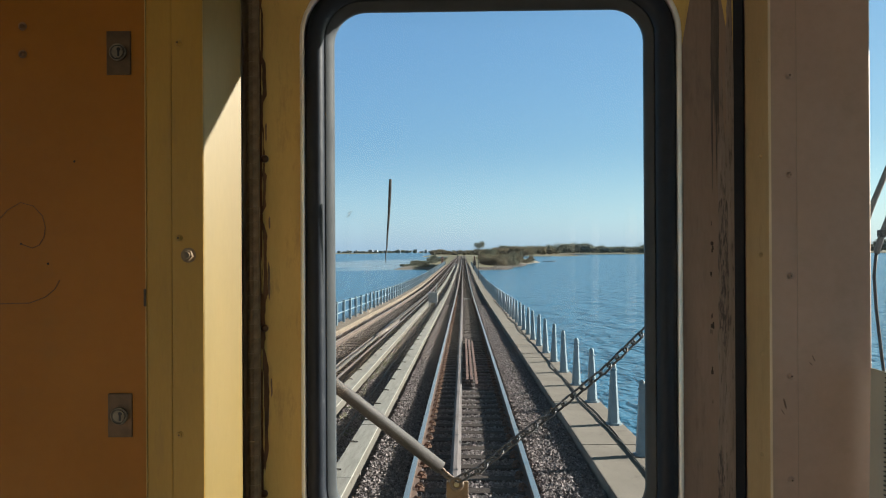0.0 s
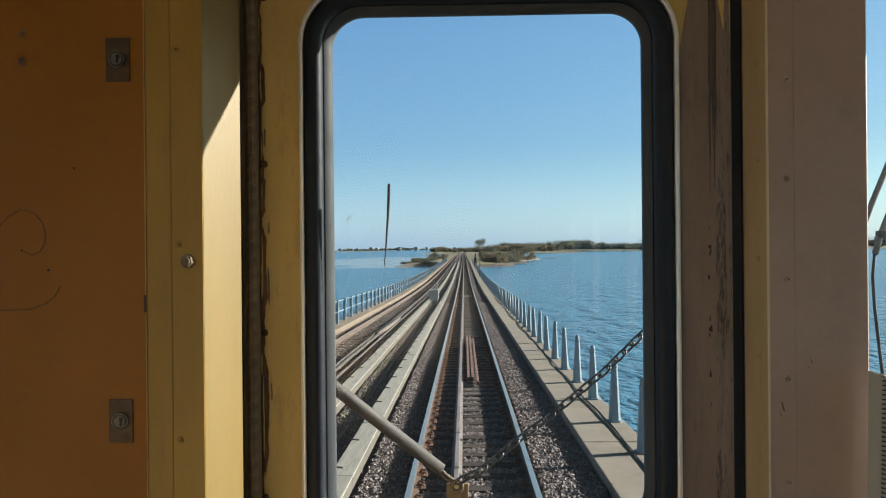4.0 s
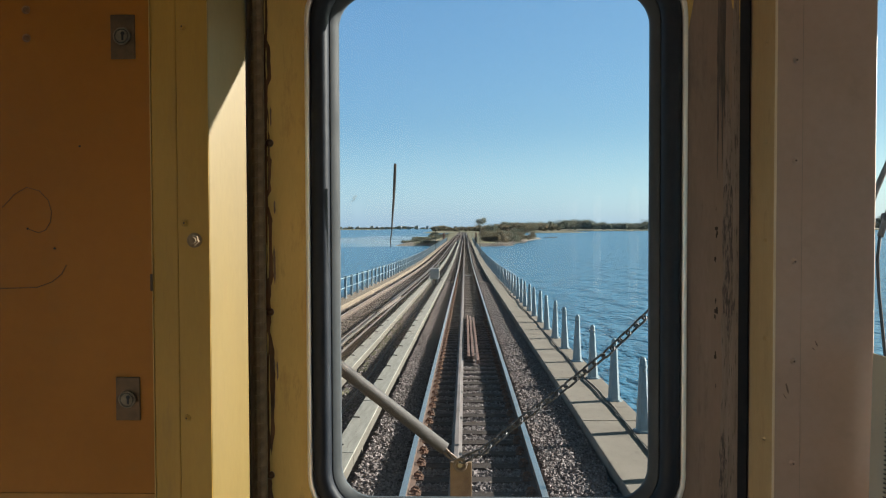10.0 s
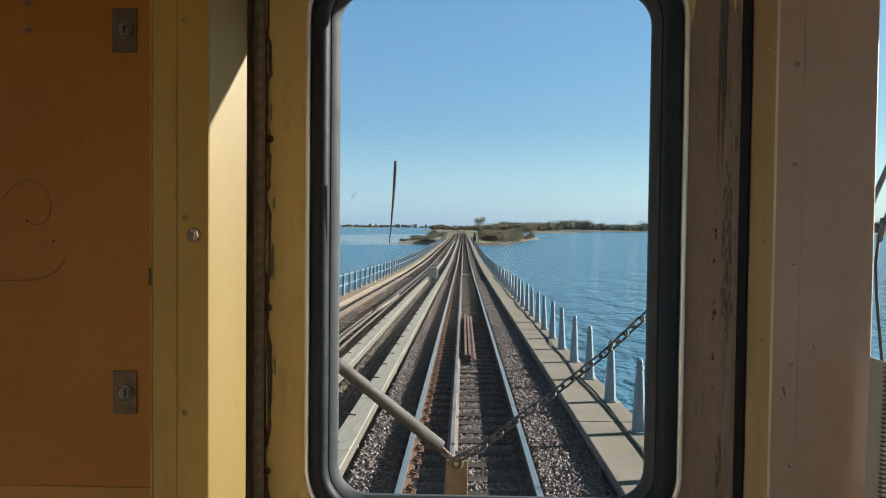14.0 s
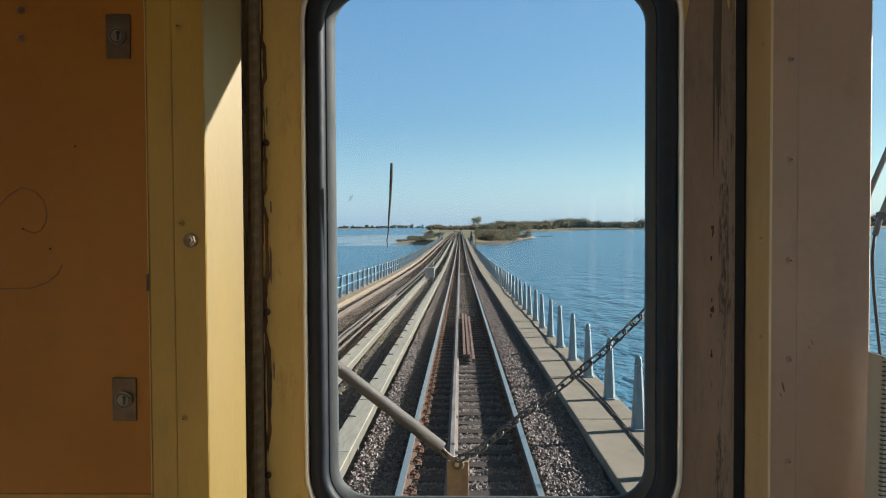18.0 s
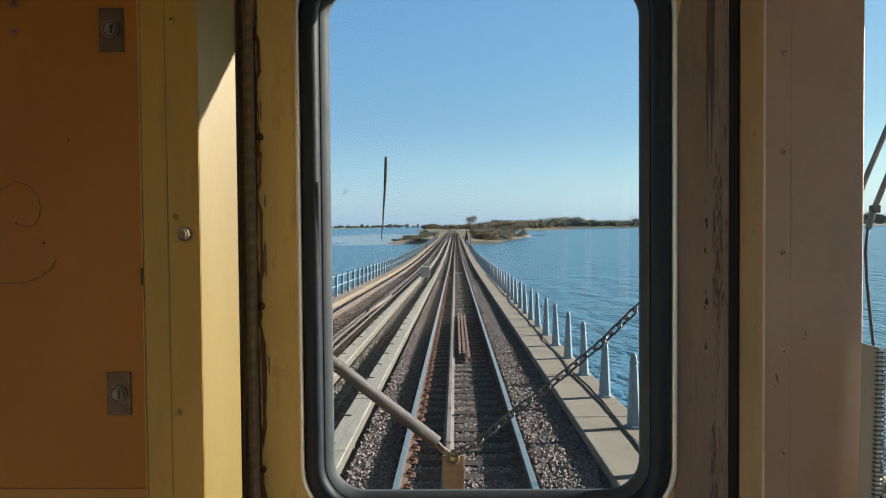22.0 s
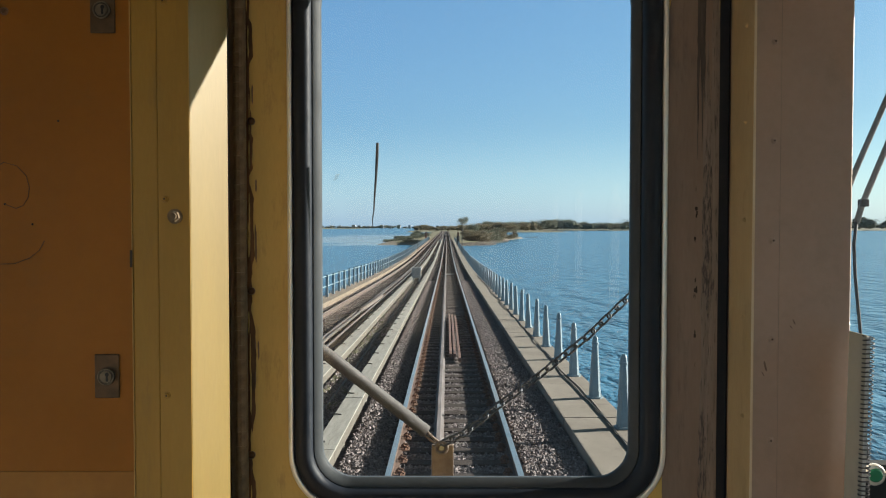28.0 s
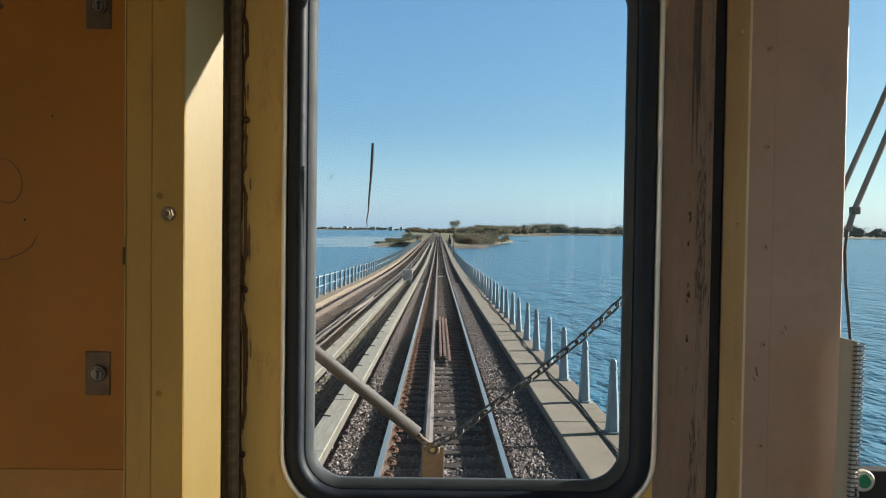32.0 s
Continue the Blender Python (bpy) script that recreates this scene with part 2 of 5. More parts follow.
SMEAR = surf("dried_black_streak", (0.03, 0.03, 0.032), (0.07, 0.065, 0.06), 0.8, 60, 0.3)
PAPER = surf("buff_card_cover", (0.46, 0.44, 0.37), (0.41, 0.39, 0.33), 0.7, 10, 0.05)
LINING = surf("car_lining", (0.87, 0.80, 0.69), (0.81, 0.73, 0.62), 0.6, 3, 0.05)
DADO = surf("tan_lower_panel", (0.50, 0.39, 0.27), (0.45, 0.345, 0.235), 0.55, 3, 0.05)
FLOORM = surf("speckled_floor", (0.13, 0.105, 0.075), (0.09, 0.072, 0.05), 0.6, 6, 0.2)
STAINLESS = surf("stainless_skin", (0.55, 0.55, 0.55), (0.45, 0.45, 0.46), 0.35, 3, 0.05, metal=1.0)
HOSE = surf("grey_rubber_hose", (0.046, 0.041, 0.039), (0.030, 0.026, 0.025), 0.7, 25, 0.2)
HOSE2 = surf("pale_hose", (0.15, 0.14, 0.128), (0.11, 0.10, 0.09), 0.65, 25, 0.2)
CHAIN = surf("weathered_chain_steel", (0.12, 0.125, 0.14), (0.055, 0.055, 0.06), 0.55, 60, 0.4, metal=0.5)
HOOK = surf("worn_hook_steel", (0.2081, 0.1619, 0.1272), (0.1272, 0.0925, 0.06941), 0.55, 60, 0.3, metal=0.3)
TANPL = surf("tan_painted_bar", (0.215, 0.148, 0.092), (0.13, 0.082, 0.05), 0.6, 20, 0.2)
GREENL = glow("green_lamp_lens", (0.006, 0.10, 0.045), 0.06)
SMUDGE = bpy.data.materials.new("faint_grey_smudge")
SMUDGE.use_nodes = True
sn, sl = SMUDGE.node_tree.nodes, SMUDGE.node_tree.links
sn["Principled BSDF"].inputs["Base Color"].default_value = (0.3, 0.33, 0.36, 1)
sn["Principled BSDF"].inputs["Alpha"].default_value = 0.28
GLASS = glass_pane("window_glass", (0.885, 0.945, 0.995))

RAILTOP = surf("polished_rail_head", (0.84, 0.78, 0.70), (0.70, 0.65, 0.58), 0.38, 14, 0.03, metal=1.0, stretch=(1, 0.1, 1))
RUST = surf("rusty_rail_steel", (0.09827, 0.05779, 0.03929), (0.05779, 0.03471, 0.02605), 0.8, 10, 0.3)
GUARD = surf("dull_guard_rail_steel", (0.205, 0.186, 0.182), (0.14, 0.118, 0.112), 0.65, 8, 0.2, stretch=(1, 0.15, 1), spec=0.35)
RUSTD = surf("brown_rail_steel", (0.08673, 0.05779, 0.04625), (0.05202, 0.03759, 0.03182), 0.8, 10, 0.3)
RUSTY2 = surf("orange_rust_fixings", (0.1387, 0.06357, 0.03182), (0.07518, 0.03759, 0.02309), 0.85, 30, 0.4, rand=0.3)
BALLAST = surf("ballast_bed", (0.111, 0.0925, 0.0888), (0.037, 0.03108, 0.0296), 0.95, 14, 1.0, fine=45, bdist=0.04, spec=0.15)
STONE = surf("ballast_stone", (0.305, 0.268, 0.262), (0.066, 0.056, 0.056), 0.85, 30, 0.3, rand=0.8, spec=0.25)
TIE = surf("weathered_sleeper_timber", (0.0629, 0.0518, 0.04588), (0.03108, 0.02516, 0.02294), 0.95, 10, 0.5, stretch=(0.5, 6, 6), rand=0.35, stain=(0.1184, 0.0999, 0.08732), stain_amt=0.45, spec=0.12)
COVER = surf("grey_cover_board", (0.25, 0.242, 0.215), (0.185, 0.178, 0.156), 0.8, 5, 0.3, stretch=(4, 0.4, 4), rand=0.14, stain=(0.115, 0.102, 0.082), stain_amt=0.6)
# weaker light on the side boards is put into a darker, stained colour
SIDEB = surf("darkened_side_board", (0.098, 0.088, 0.072), (0.068, 0.06, 0.049), 0.9, 5, 0.3, stretch=(4, 0.4, 4), rand=0.12, stain=(0.045, 0.038, 0.031), stain_amt=0.5)
CONC = surf("walkway_concrete", (0.1998, 0.1739, 0.1421), (0.1443, 0.1243, 0.1006), 0.9, 1.5, 0.3, fine=40, rand=0.12, stain=(0.0888, 0.074, 0.06068), stain_amt=0.6)
CONC2 = surf("trestle_concrete", (0.2081, 0.1908, 0.1677), (0.1387, 0.1272, 0.1098), 0.9, 0.8, 0.4, fine=12, stain=(0.0925, 0.07518, 0.05779), stain_amt=0.4)
TANW = surf("sandy_walkway", (0.1739, 0.1369, 0.0999), (0.1258, 0.09768, 0.0703), 0.9, 1.2, 0.3, fine=25, stain=(0.0814, 0.06068, 0.04144), stain_amt=0.45)
BLUEP = surf("pale_blue_paint", (0.2146, 0.2849, 0.3256), (0.1739, 0.2368, 0.2738), 0.55, 6, 0.1, rand=0.12, stain=(0.1258, 0.0999, 0.074), stain_amt=0.4)
CABLE = surf("dirty_black_cable", (0.0333, 0.0296, 0.02664), (0.0666, 0.0592, 0.0518), 0.7, 15, 0.3)
GREYBOX = surf("light_grey_case", (0.3006, 0.3064, 0.3006), (0.2428, 0.2486, 0.2428), 0.5, 5, 0.1, stain=(0.1445, 0.1156, 0.08673), stain_amt=0.35)
BLACKBOX = surf("black_signal_case", (0.018, 0.02, 0.024), (0.032, 0.034, 0.037), 0.6, 8, 0.1, spec=0.3)
REDST = surf("rusty_red_bridge_steel", (0.1619, 0.06941, 0.04914), (0.104, 0.04914, 0.03471), 0.8, 1.2, 0.3, stain=(0.05779, 0.03471, 0.02893), stain_amt=0.5)
GREYST = surf("silver_grey_bridge_steel", (0.3108, 0.3478, 0.37), (0.2442, 0.2738, 0.296), 0.6, 1.0, 0.2, stain=(0.148, 0.1184, 0.0888), stain_amt=0.3)
YELL = surf("yellow_safety_paint", (0.72, 0.55, 0.06), (0.6, 0.44, 0.05), 0.6, 8, 0.15)
LAND = surf("dry_grass_ground", (0.1369, 0.1221, 0.06512), (0.0851, 0.0851, 0.0407), 0.95, 0.06, 0.4, fine=0.6, stain=(0.1776, 0.1517, 0.1036), stain_amt=0.6)
SAND = surf("pale_shore_sand", (0.21, 0.185, 0.15), (0.15, 0.13, 0.105), 0.9, 0.3, 0.2, fine=3, stain=(0.09, 0.085, 0.055), stain_amt=0.5)
LEAF = surf("autumn_scrub_leaves", (0.0999, 0.08732, 0.0555), (0.1221, 0.1021, 0.0666), 0.85, 0.4, 0, fine=3, rand=0.3, spec=0.08)
LEAF2 = surf("dull_green_leaves", (0.06512, 0.074, 0.05328), (0.08732, 0.09028, 0.06512), 0.85, 0.3, 0, fine=3, rand=0.25, spec=0.08)
BARK = surf("grey_bark", (0.07518, 0.06068, 0.04625), (0.04625, 0.03759, 0.02893), 0.9, 6, 0.5, stretch=(1, 1, 0.2))
FAR = surf("distant_wall", (0.38, 0.38, 0.38), (0.31, 0.31, 0.32), 0.8, 0.1, 0)
PANE = surf("distant_dark_pane", (0.18, 0.19, 0.20), None, 0.2, 1, 0)
WATER = water_mat()

# ---------------------------------------------------------------- mesh helpers


def box(bm, x0, x1, y0, y1, z0, z1, bevel=0.0):
    vs = [bm.verts.new((x, y, z)) for z in (z0, z1) for y in (y0, y1) for x in (x0, x1)]
    fs = [bm.faces.new([vs[i] for i in q]) for q in ((0, 2, 3, 1), (4, 5, 7, 6), (0, 1, 5, 4), (2, 6, 7, 3), (0, 4, 6, 2), (1, 3, 7, 5))]
    if bevel:
        es = list({e for f in fs for e in f.edges})
        bmesh.ops.bevel(bm, geom=es, offset=bevel, segments=2, affect="EDGES", profile=0.6)
    return bm


def bx(*a, bevel=0.0):
    return box(bmesh.new(), *a, bevel=bevel)


def tube(bm, pts, r, seg=10, cap=True):
    """A swept tube through points; r is one radius or one for each point."""
    pts = [Vector(p) for p in pts]
    rs = r if isinstance(r, (list, tuple)) else [r] * len(pts)
    rings = []
    for i, p in enumerate(pts):
        d = (pts[min(i + 1, len(pts) - 1)] - pts[max(i - 1, 0)]).normalized()
        a = d.orthogonal().normalized() if i == 0 else (last - d * last.dot(d)).normalized()
        last = a
        b = d.cross(a)
        rings.append([bm.verts.new(p + (a * math.cos(k * math.tau / seg) + b * math.sin(k * math.tau / seg)) * rs[i]) for k in range(seg)])
    for q, w in zip(rings, rings[1:]):
        for k in range(seg):
            bm.faces.new((q[k], q[(k + 1) % seg], w[(k + 1) % seg], w[k]))
    if cap:
        bm.faces.new(rings[0][::-1])
        bm.faces.new(rings[-1])
    return bm


def tb(pts, r, seg=10):
    return tube(bmesh.new(), pts, r, seg)


def prism(profile, y0, y1):
    """A profile in x and z drawn along y."""
    bm = bmesh.new()
    a = [bm.verts.new((x, y0, z)) for x, z in profile]
    b = [bm.verts.new((x, y1, z)) for x, z in profile]
    n = len(a)
    for i in range(n):
        bm.faces.new((a[i], a[(i + 1) % n], b[(i + 1) % n], b[i]))
    bm.faces.new(a[::-1])
    bm.faces.new(b)
    bmesh.ops.recalc_face_normals(bm, faces=bm.faces)
    return bm


def mesh_of(name, bm, material, smooth=False):
    me = bpy.data.meshes.new(name)
    bm.to_mesh(me)
    bm.free()
    me.materials.append(material)
    if smooth:
        me.polygons.foreach_set("use_smooth", [True] * len(me.polygons))
    return me


def part(name, bm, material, parent, label="", smooth=False):
    ob = new(name, mesh_of(name, bm, material, smooth))
    ob.parent = parent
    if label:
        tagged(ob, label)
    return ob


def shared(name, me, parent, m):
    ob = new(name, me)
    ob.parent = parent
    ob.matrix_basis = m
    return ob


def thing(name, label, category, group="", kind="", m=None):
    ob = new(name)
    ob.empty_display_size = 0.1
    if m is not None:
        ob.matrix_basis = m
    return tagged(ob, label, category, group, kind)


def solid(name, bm, material, label, category="", kind="", group="", smooth=False):
    return tagged(new(name, mesh_of(name, bm, material, smooth)), label, category, group, kind)


def round_rect(cx, cz, w, h, r, seg=8):
    out = []
    for sx, sz, a0 in ((1, 1, 0), (-1, 1, 90), (-1, -1, 180), (1, -1, 270)):
        for k in range(seg + 1):
            a = radians(a0 + 90 * k / seg)
            out.append((cx + sx * (w / 2 - r) + r * math.cos(a), cz + sz * (h / 2 - r) + r * math.sin(a)))
    return out


def loft(loops, closed=False):
    """Faces between loops; a loop is a list of (x, z) and a y."""
    bm = bmesh.new()
    vs = [[bm.verts.new((x, y, z)) for x, z in pts] for pts, y in loops]
    pairs = list(zip(vs, vs[1:])) + ([(vs[-1], vs[0])] if closed else [])
    for a, b in pairs:
        n = len(a)
        for i in range(n):
            bm.faces.new((a[i], a[(i + 1) % n], b[(i + 1) % n], b[i]))
    bmesh.ops.recalc_face_normals(bm, faces=bm.faces)
    return bm


def screw_mesh(name, material, r=0.0045):
    """A countersunk screw with a collar and a socket, facing the cabin (-y)."""
    bm = bmesh.new()
    prof = [(r * 1.45, 0), (r * 1.4, -0.0012), (r * 1.05, -0.0014), (r, -0.0005), (r * 0.85, -0.0026), (r * 0.35, -0.003), (r * 0.3, -0.0012)]
    rings = [[bm.verts.new((q * math.cos(k * math.tau / 12), y, q * math.sin(k * math.tau / 12))) for k in range(12)] for q, y in prof]
    for a, b in zip(rings, rings[1:]):
        for k in range(12):
            bm.faces.new((a[k], a[(k + 1) % 12], b[(k + 1) % 12], b[k]))
    bm.faces.new(rings[-1])
    bmesh.ops.recalc_face_normals(bm, faces=bm.faces)
    return mesh_of(name, bm, material)


def ribbon(xa, xb, z0, z1, y, n, ja, jb, seed, slant=0.0):
    """A thin upright flake of grime or lost paint with ragged sides, lying on a wall that faces -y."""
    rnd = random.Random(seed)
    bm = bmesh.new()
    rows = []
    for i in range(n + 1):
        f = i / n
        z = z0 + (z1 - z0) * f
        taper = min(1, f * 6, (1 - f) * 6)
        a = xa + slant * f + ja * (noise.noise((seed * 3.1, z * 14, 0)) + 0.6 * noise.noise((seed, z * 60, 3)))
        b = xb + slant * f + jb * (noise.noise((seed * 7.7, z * 14, 5)) + 0.6 * noise.noise((seed, z * 60, 9)))
        mid = (a + b) / 2
        half = max((b - a) / 2, 0.0004) * taper + 0.0002
        rows.append((bm.verts.new((mid - half, y, z)), bm.verts.new((mid + half, y, z)), bm.verts.new((mid, y - 0.0006, z + rnd.uniform(-1, 1) * 0.001))))
    for p, q in zip(rows, rows[1:]):
        bm.faces.new((p[0], p[2], q[2], q[0]))
        bm.faces.new((p[2], p[1], q[1], q[2]))
    bmesh.ops.recalc_face_normals(bm, faces=bm.faces)
    return bm


# ---------------------------------------------------------------- the car's front end
Y_DOOR, Y_LEFT, Y_RIGHT, Y_OUT = 1.17, 1.047, 1.118, 1.225
FLOOR_Z, CEIL_Z = 1.20, 3.46
GX, GZ, GW, GH = -0.0420, 2.8055, 0.480, 0.785      # the door's glass

front = thing("wall_front", "cream and ochre enamelled end wall of a metro car", "wall", kind="structure")
part("cab_side_wall", bx(-1.45, -0.5252, Y_LEFT + 0.008, Y_OUT, FLOOR_Z, CEIL_Z), OCHRE, front)
# thin line of paler ochre along the cover strip's edge
part("strip_edge", bx(-0.5258, -0.5243, Y_LEFT - 0.0004, Y_LEFT + 0.003, FLOOR_Z, CEIL_Z), surf("pale_ochre_edge", (0.46, 0.29, 0.085), (0.36, 0.21, 0.05), 0.5, 20, 0.1, stretch=(3, 3, 0.3)), front)
part("cover_strip", bx(-0.5242, -0.4880, Y_LEFT + 0.001, Y_OUT, FLOOR_Z, CEIL_Z, bevel=0.002), OLIVE, front)
# hollow door post: its inner side is splayed toward the door
bm = bmesh.new()
outline = [(-0.4875, Y_LEFT), (-0.4440, Y_LEFT), (-0.4428, Y_LEFT + 0.0006), (-0.4422, Y_LEFT + 0.002), (-0.4115, 1.121), (-0.4185, 1.142), (-0.4235, Y_OUT), (-0.4875, Y_OUT)]
lo = [bm.verts.new((x, y, FLOOR_Z)) for x, y in outline]
hi = [bm.verts.new((x, y, CEIL_Z)) for x, y in outline]
for i in range(len(lo)):
    j = (i + 1) % len(lo)
    bm.faces.new((lo[i], lo[j], hi[j], hi[i]))
bm.faces.new(lo), bm.faces.new(hi)
bmesh.ops.recalc_face_normals(bm, faces=bm.faces)
part("door_post", bm, CREAM, front, "cream door post with a sunlit side")
part("post_face", bx(-0.4872, -0.4436, Y_LEFT - 0.0012, Y_LEFT + 0.002, FLOOR_Z, CEIL_Z, bevel=0.0006), OLIVE, front)
bm = bmesh.new()
outline = [(0.351, 1.19), (0.351, 1.17), (0.3630, Y_RIGHT + 0.003), (0.3650, Y_RIGHT), (0.5085, Y_RIGHT), (0.5105, Y_RIGHT + 0.002), (0.5135, Y_OUT)]
lo = [bm.verts.new((x, y, FLOOR_Z)) for x, y in outline]
hi = [bm.verts.new((x, y, CEIL_Z)) for x, y in outline]
for i in range(len(lo)):
    j = (i + 1) % len(lo)
    bm.faces.new((lo[i], lo[j], hi[j], hi[i]))
bm.faces.new(lo), bm.faces.new(hi)
bmesh.ops.recalc_face_normals(bm, faces=bm.faces)
part("door_post", bm, GREIGE, front, "greige enamelled post beside the window")
part("post_edging", prism([(0.3632, FLOOR_Z), (0.3664, FLOOR_Z), (0.3664, CEIL_Z), (0.3632, CEIL_Z)], Y_RIGHT - 0.0024, Y_RIGHT + 0.004), EDGING, front, "rubbed pale edging strip")
bm = bmesh.new()
outline = [(0.3490, 1.1700), (0.3612, 1.1212), (0.3624, 1.1172), (0.3640, 1.1166), (0.3644, 1.1178), (0.3636, 1.1215), (0.3510, 1.1705)]
lo = [bm.verts.new((x, y, FLOOR_Z)) for x, y in outline]
hi = [bm.verts.new((x, y, CEIL_Z)) for x, y in outline]
for i in range(len(lo)):
    j = (i + 1) % len(lo)
    bm.faces.new((lo[i], lo[j], hi[j], hi[i]))
bm.faces.new(lo), bm.faces.new(hi)
bmesh.ops.recalc_face_normals(bm, faces=bm.faces)
part("jamb_lining", bm, TAN, front, "ochre jamb lining with rivets")
part("panel_joint", bx(0.4037, 0.4043, Y_RIGHT - 0.0004, Y_RIGHT + 0.001, FLOOR_Z, CEIL_Z), surf("dirty_joint", (0.30, 0.235, 0.18), None, 0.7), front)
part("window_wall", bx(0.5135, 1.45, Y_RIGHT, Y_OUT, FLOOR_Z, 2.30), GREIGE, front)
part("window_head", bx(0.5135, 1.45, Y_RIGHT, Y_OUT, 3.30, CEIL_Z), GREIGE, front)
part("window_side", bx(1.33, 1.45, Y_RIGHT, Y_OUT, 2.30, 3.30), GREIGE, front)
part("door_head", bx(-0.4235, 0.351, 1.172, Y_OUT, 3.36, CEIL_Z), CREAM, front)
scr = screw_mesh("screw", OLIVE, 0.0038)
scr_r = screw_mesh("screw", GREIGE, 0.0038)
scr_t = screw_mesh("rivet", TAN, 0.0034)
scr_d = screw_mesh("screw", surf("rusty_screw_head", (0.38, 0.22, 0.12), (0.16, 0.08, 0.04), 0.35, 60, 0.3, metal=0.6), 0.0042)
dot = mesh_of("socket", tb([(0, -0.0010, 0), (0, -0.0033, 0)], 0.0013, 8), GRIME)
for z in (3.117, 2.845, 2.571, 2.30):
    sc = shared("screw", scr, front, pose(-0.478, Y_LEFT - 0.0012, z))
    shared("socket", dot, sc, Matrix())
for z in (3.223, 3.078, 2.933, 2.786, 2.640, 2.489):
    sc = shared("screw", scr_r, front, pose(0.394, Y_RIGHT, z))
    shared("socket", dot, sc, Matrix())
for z in (3.105, 2.962, 2.817, 2.671, 2.522):
    shared("rivet", scr_t, front, pose(0.3580, 1.1345, z, 0, 0, -75) @ Matrix.Scale(0.9, 4))
bm = tb([(0, 0.004, 0), (0, -0.009, 0)], [0.0085, 0.0078], 6)
tube(bm, [(0, -0.0085, 0), (0, -0.013, 0)], [0.0055, 0.005], 12)
tube(bm, [(0, 0.002, 0), (0, -0.002, 0)], 0.0105, 16)
part("acorn_bolt", bm, HINGE, front, "domed steel bolt head").matrix_basis = pose(-0.464, Y_LEFT - 0.001, 2.821)
# scratches and bruises on the greige post
BRUISE = surf("scuffed_brown", (0.17, 0.115, 0.08), (0.09, 0.06, 0.045), 0.8, 60, 0.2)
for k, (x, z, h) in enumerate(((0.428, 2.662, 0.008), (0.424, 2.656, 0.004), (0.386, 2.592, 0.016), (0.383, 2.585, 0.007))):
    part("paint_chip", ribbon(x, x + 0.0014, z, z + h, Y_RIGHT - 0.0004, 8, 0.0012, 0.0012, 40 + k, slant=-0.004), BRUISE, front)

# the cab door beside it, with its two locks
CYL = surf("tarnished_lock_cylinder", (0.10, 0.085, 0.065), (0.045, 0.038, 0.03), 0.4, 70, 0.15, metal=0.7)
OCHRE2 = surf("yellowed_ochre_panel", (0.34, 0.145, 0.008), (0.28, 0.112, 0.006), 0.55, 5, 0.05, stain=(0.2, 0.10, 0.02), stain_amt=0.3, fine=60)
COLLAR = surf("worn_lock_brass", (0.20, 0.165, 0.115), (0.11, 0.088, 0.06), 0.4, 60, 0.15, metal=0.6)
cab = thing("cab_door", "closed ochre enamelled cab door with two key locks", "door")
part("leaf", bx(-1.44, -0.5253, Y_LEFT + 0.0005, Y_LEFT + 0.0079, 2.463, CEIL_Z - 0.01, bevel=0.0015), OCHRE, cab)
part("leaf", bx(-1.44, -0.5253, Y_LEFT + 0.0008, Y_LEFT + 0.0079, FLOOR_Z + 0.01, 2.4627, bevel=0.0008), OCHRE2, cab)
for z in (3.104, 2.598):
    pl = part("lock_plate", bx(-0.5785, -0.5445, Y_LEFT - 0.0022, Y_LEFT + 0.001, z - 0.0305, z + 0.0305, bevel=0.001), BRASS, cab, "dull brass lock plate")
    part("cylinder", tb([(-0.561, Y_LEFT - 0.001, z), (-0.561, Y_LEFT - 0.0058, z)], [0.0115, 0.0108], 24), CYL, pl)
    hoop = [(-0.561 + 0.0112 * math.cos(a), Y_LEFT - 0.0060, z + 0.0112 * math.sin(a)) for a in [k * math.tau / 28 for k in range(29)]]
    part("collar", tb(hoop, 0.0010, 8), COLLAR, pl, "worn brass collar")
    part("core", tb([(-0.561, Y_LEFT - 0.0055, z), (-0.561, Y_LEFT - 0.0074, z)], [0.0085, 0.0081], 20), COLLAR, pl)
    slot = tb([(-0.5590, Y_LEFT - 0.0066, z + 0.0034), (-0.5590, Y_LEFT - 0.0080, z + 0.0034)], 0.0027, 12)
    box(slot, -0.5606, -0.5578, Y_LEFT - 0.0080, Y_LEFT - 0.0066, z - 0.0062, z + 0.002)
    part("keyway", slot, DARK, pl)
for z in (3.143, 3.104):
    shared("screw", scr_d, cab, pose(-0.698, Y_LEFT, z))
part("bumper", bx(-0.5275, -0.5245, Y_LEFT - 0.002, Y_LEFT, 2.75, 2.774), GRIME, cab)
arc = [(x, Y_LEFT + 0.0002, z) for x, z in ((-0.737, 2.868), (-0.720, 2.886), (-0.702, 2.896), (-0.684, 2.891), (-0.671, 2.877), (-0.667, 2.861), (-0.669, 2.847), (-0.676, 2.836), (-0.686, 2.832), (-0.702, 2.838))]
SCR = surf("scratched_ochre", (0.15, 0.066, 0.012), (0.10, 0.045, 0.01), 0.7, 60)
part("scratch", tb(arc, 0.0007, 4), SCR, cab)
part("scratch", tb([(-0.766, Y_LEFT + 0.0002, 2.755), (-0.737, Y_LEFT + 0.0002, 2.754), (-0.690, Y_LEFT + 0.0002, 2.755), (-0.668, Y_LEFT + 0.0002, 2.763), (-0.654, Y_LEFT + 0.0002, 2.774), (-0.647, Y_LEFT + 0.0002, 2.787)], 0.0009, 4), SCR, cab)
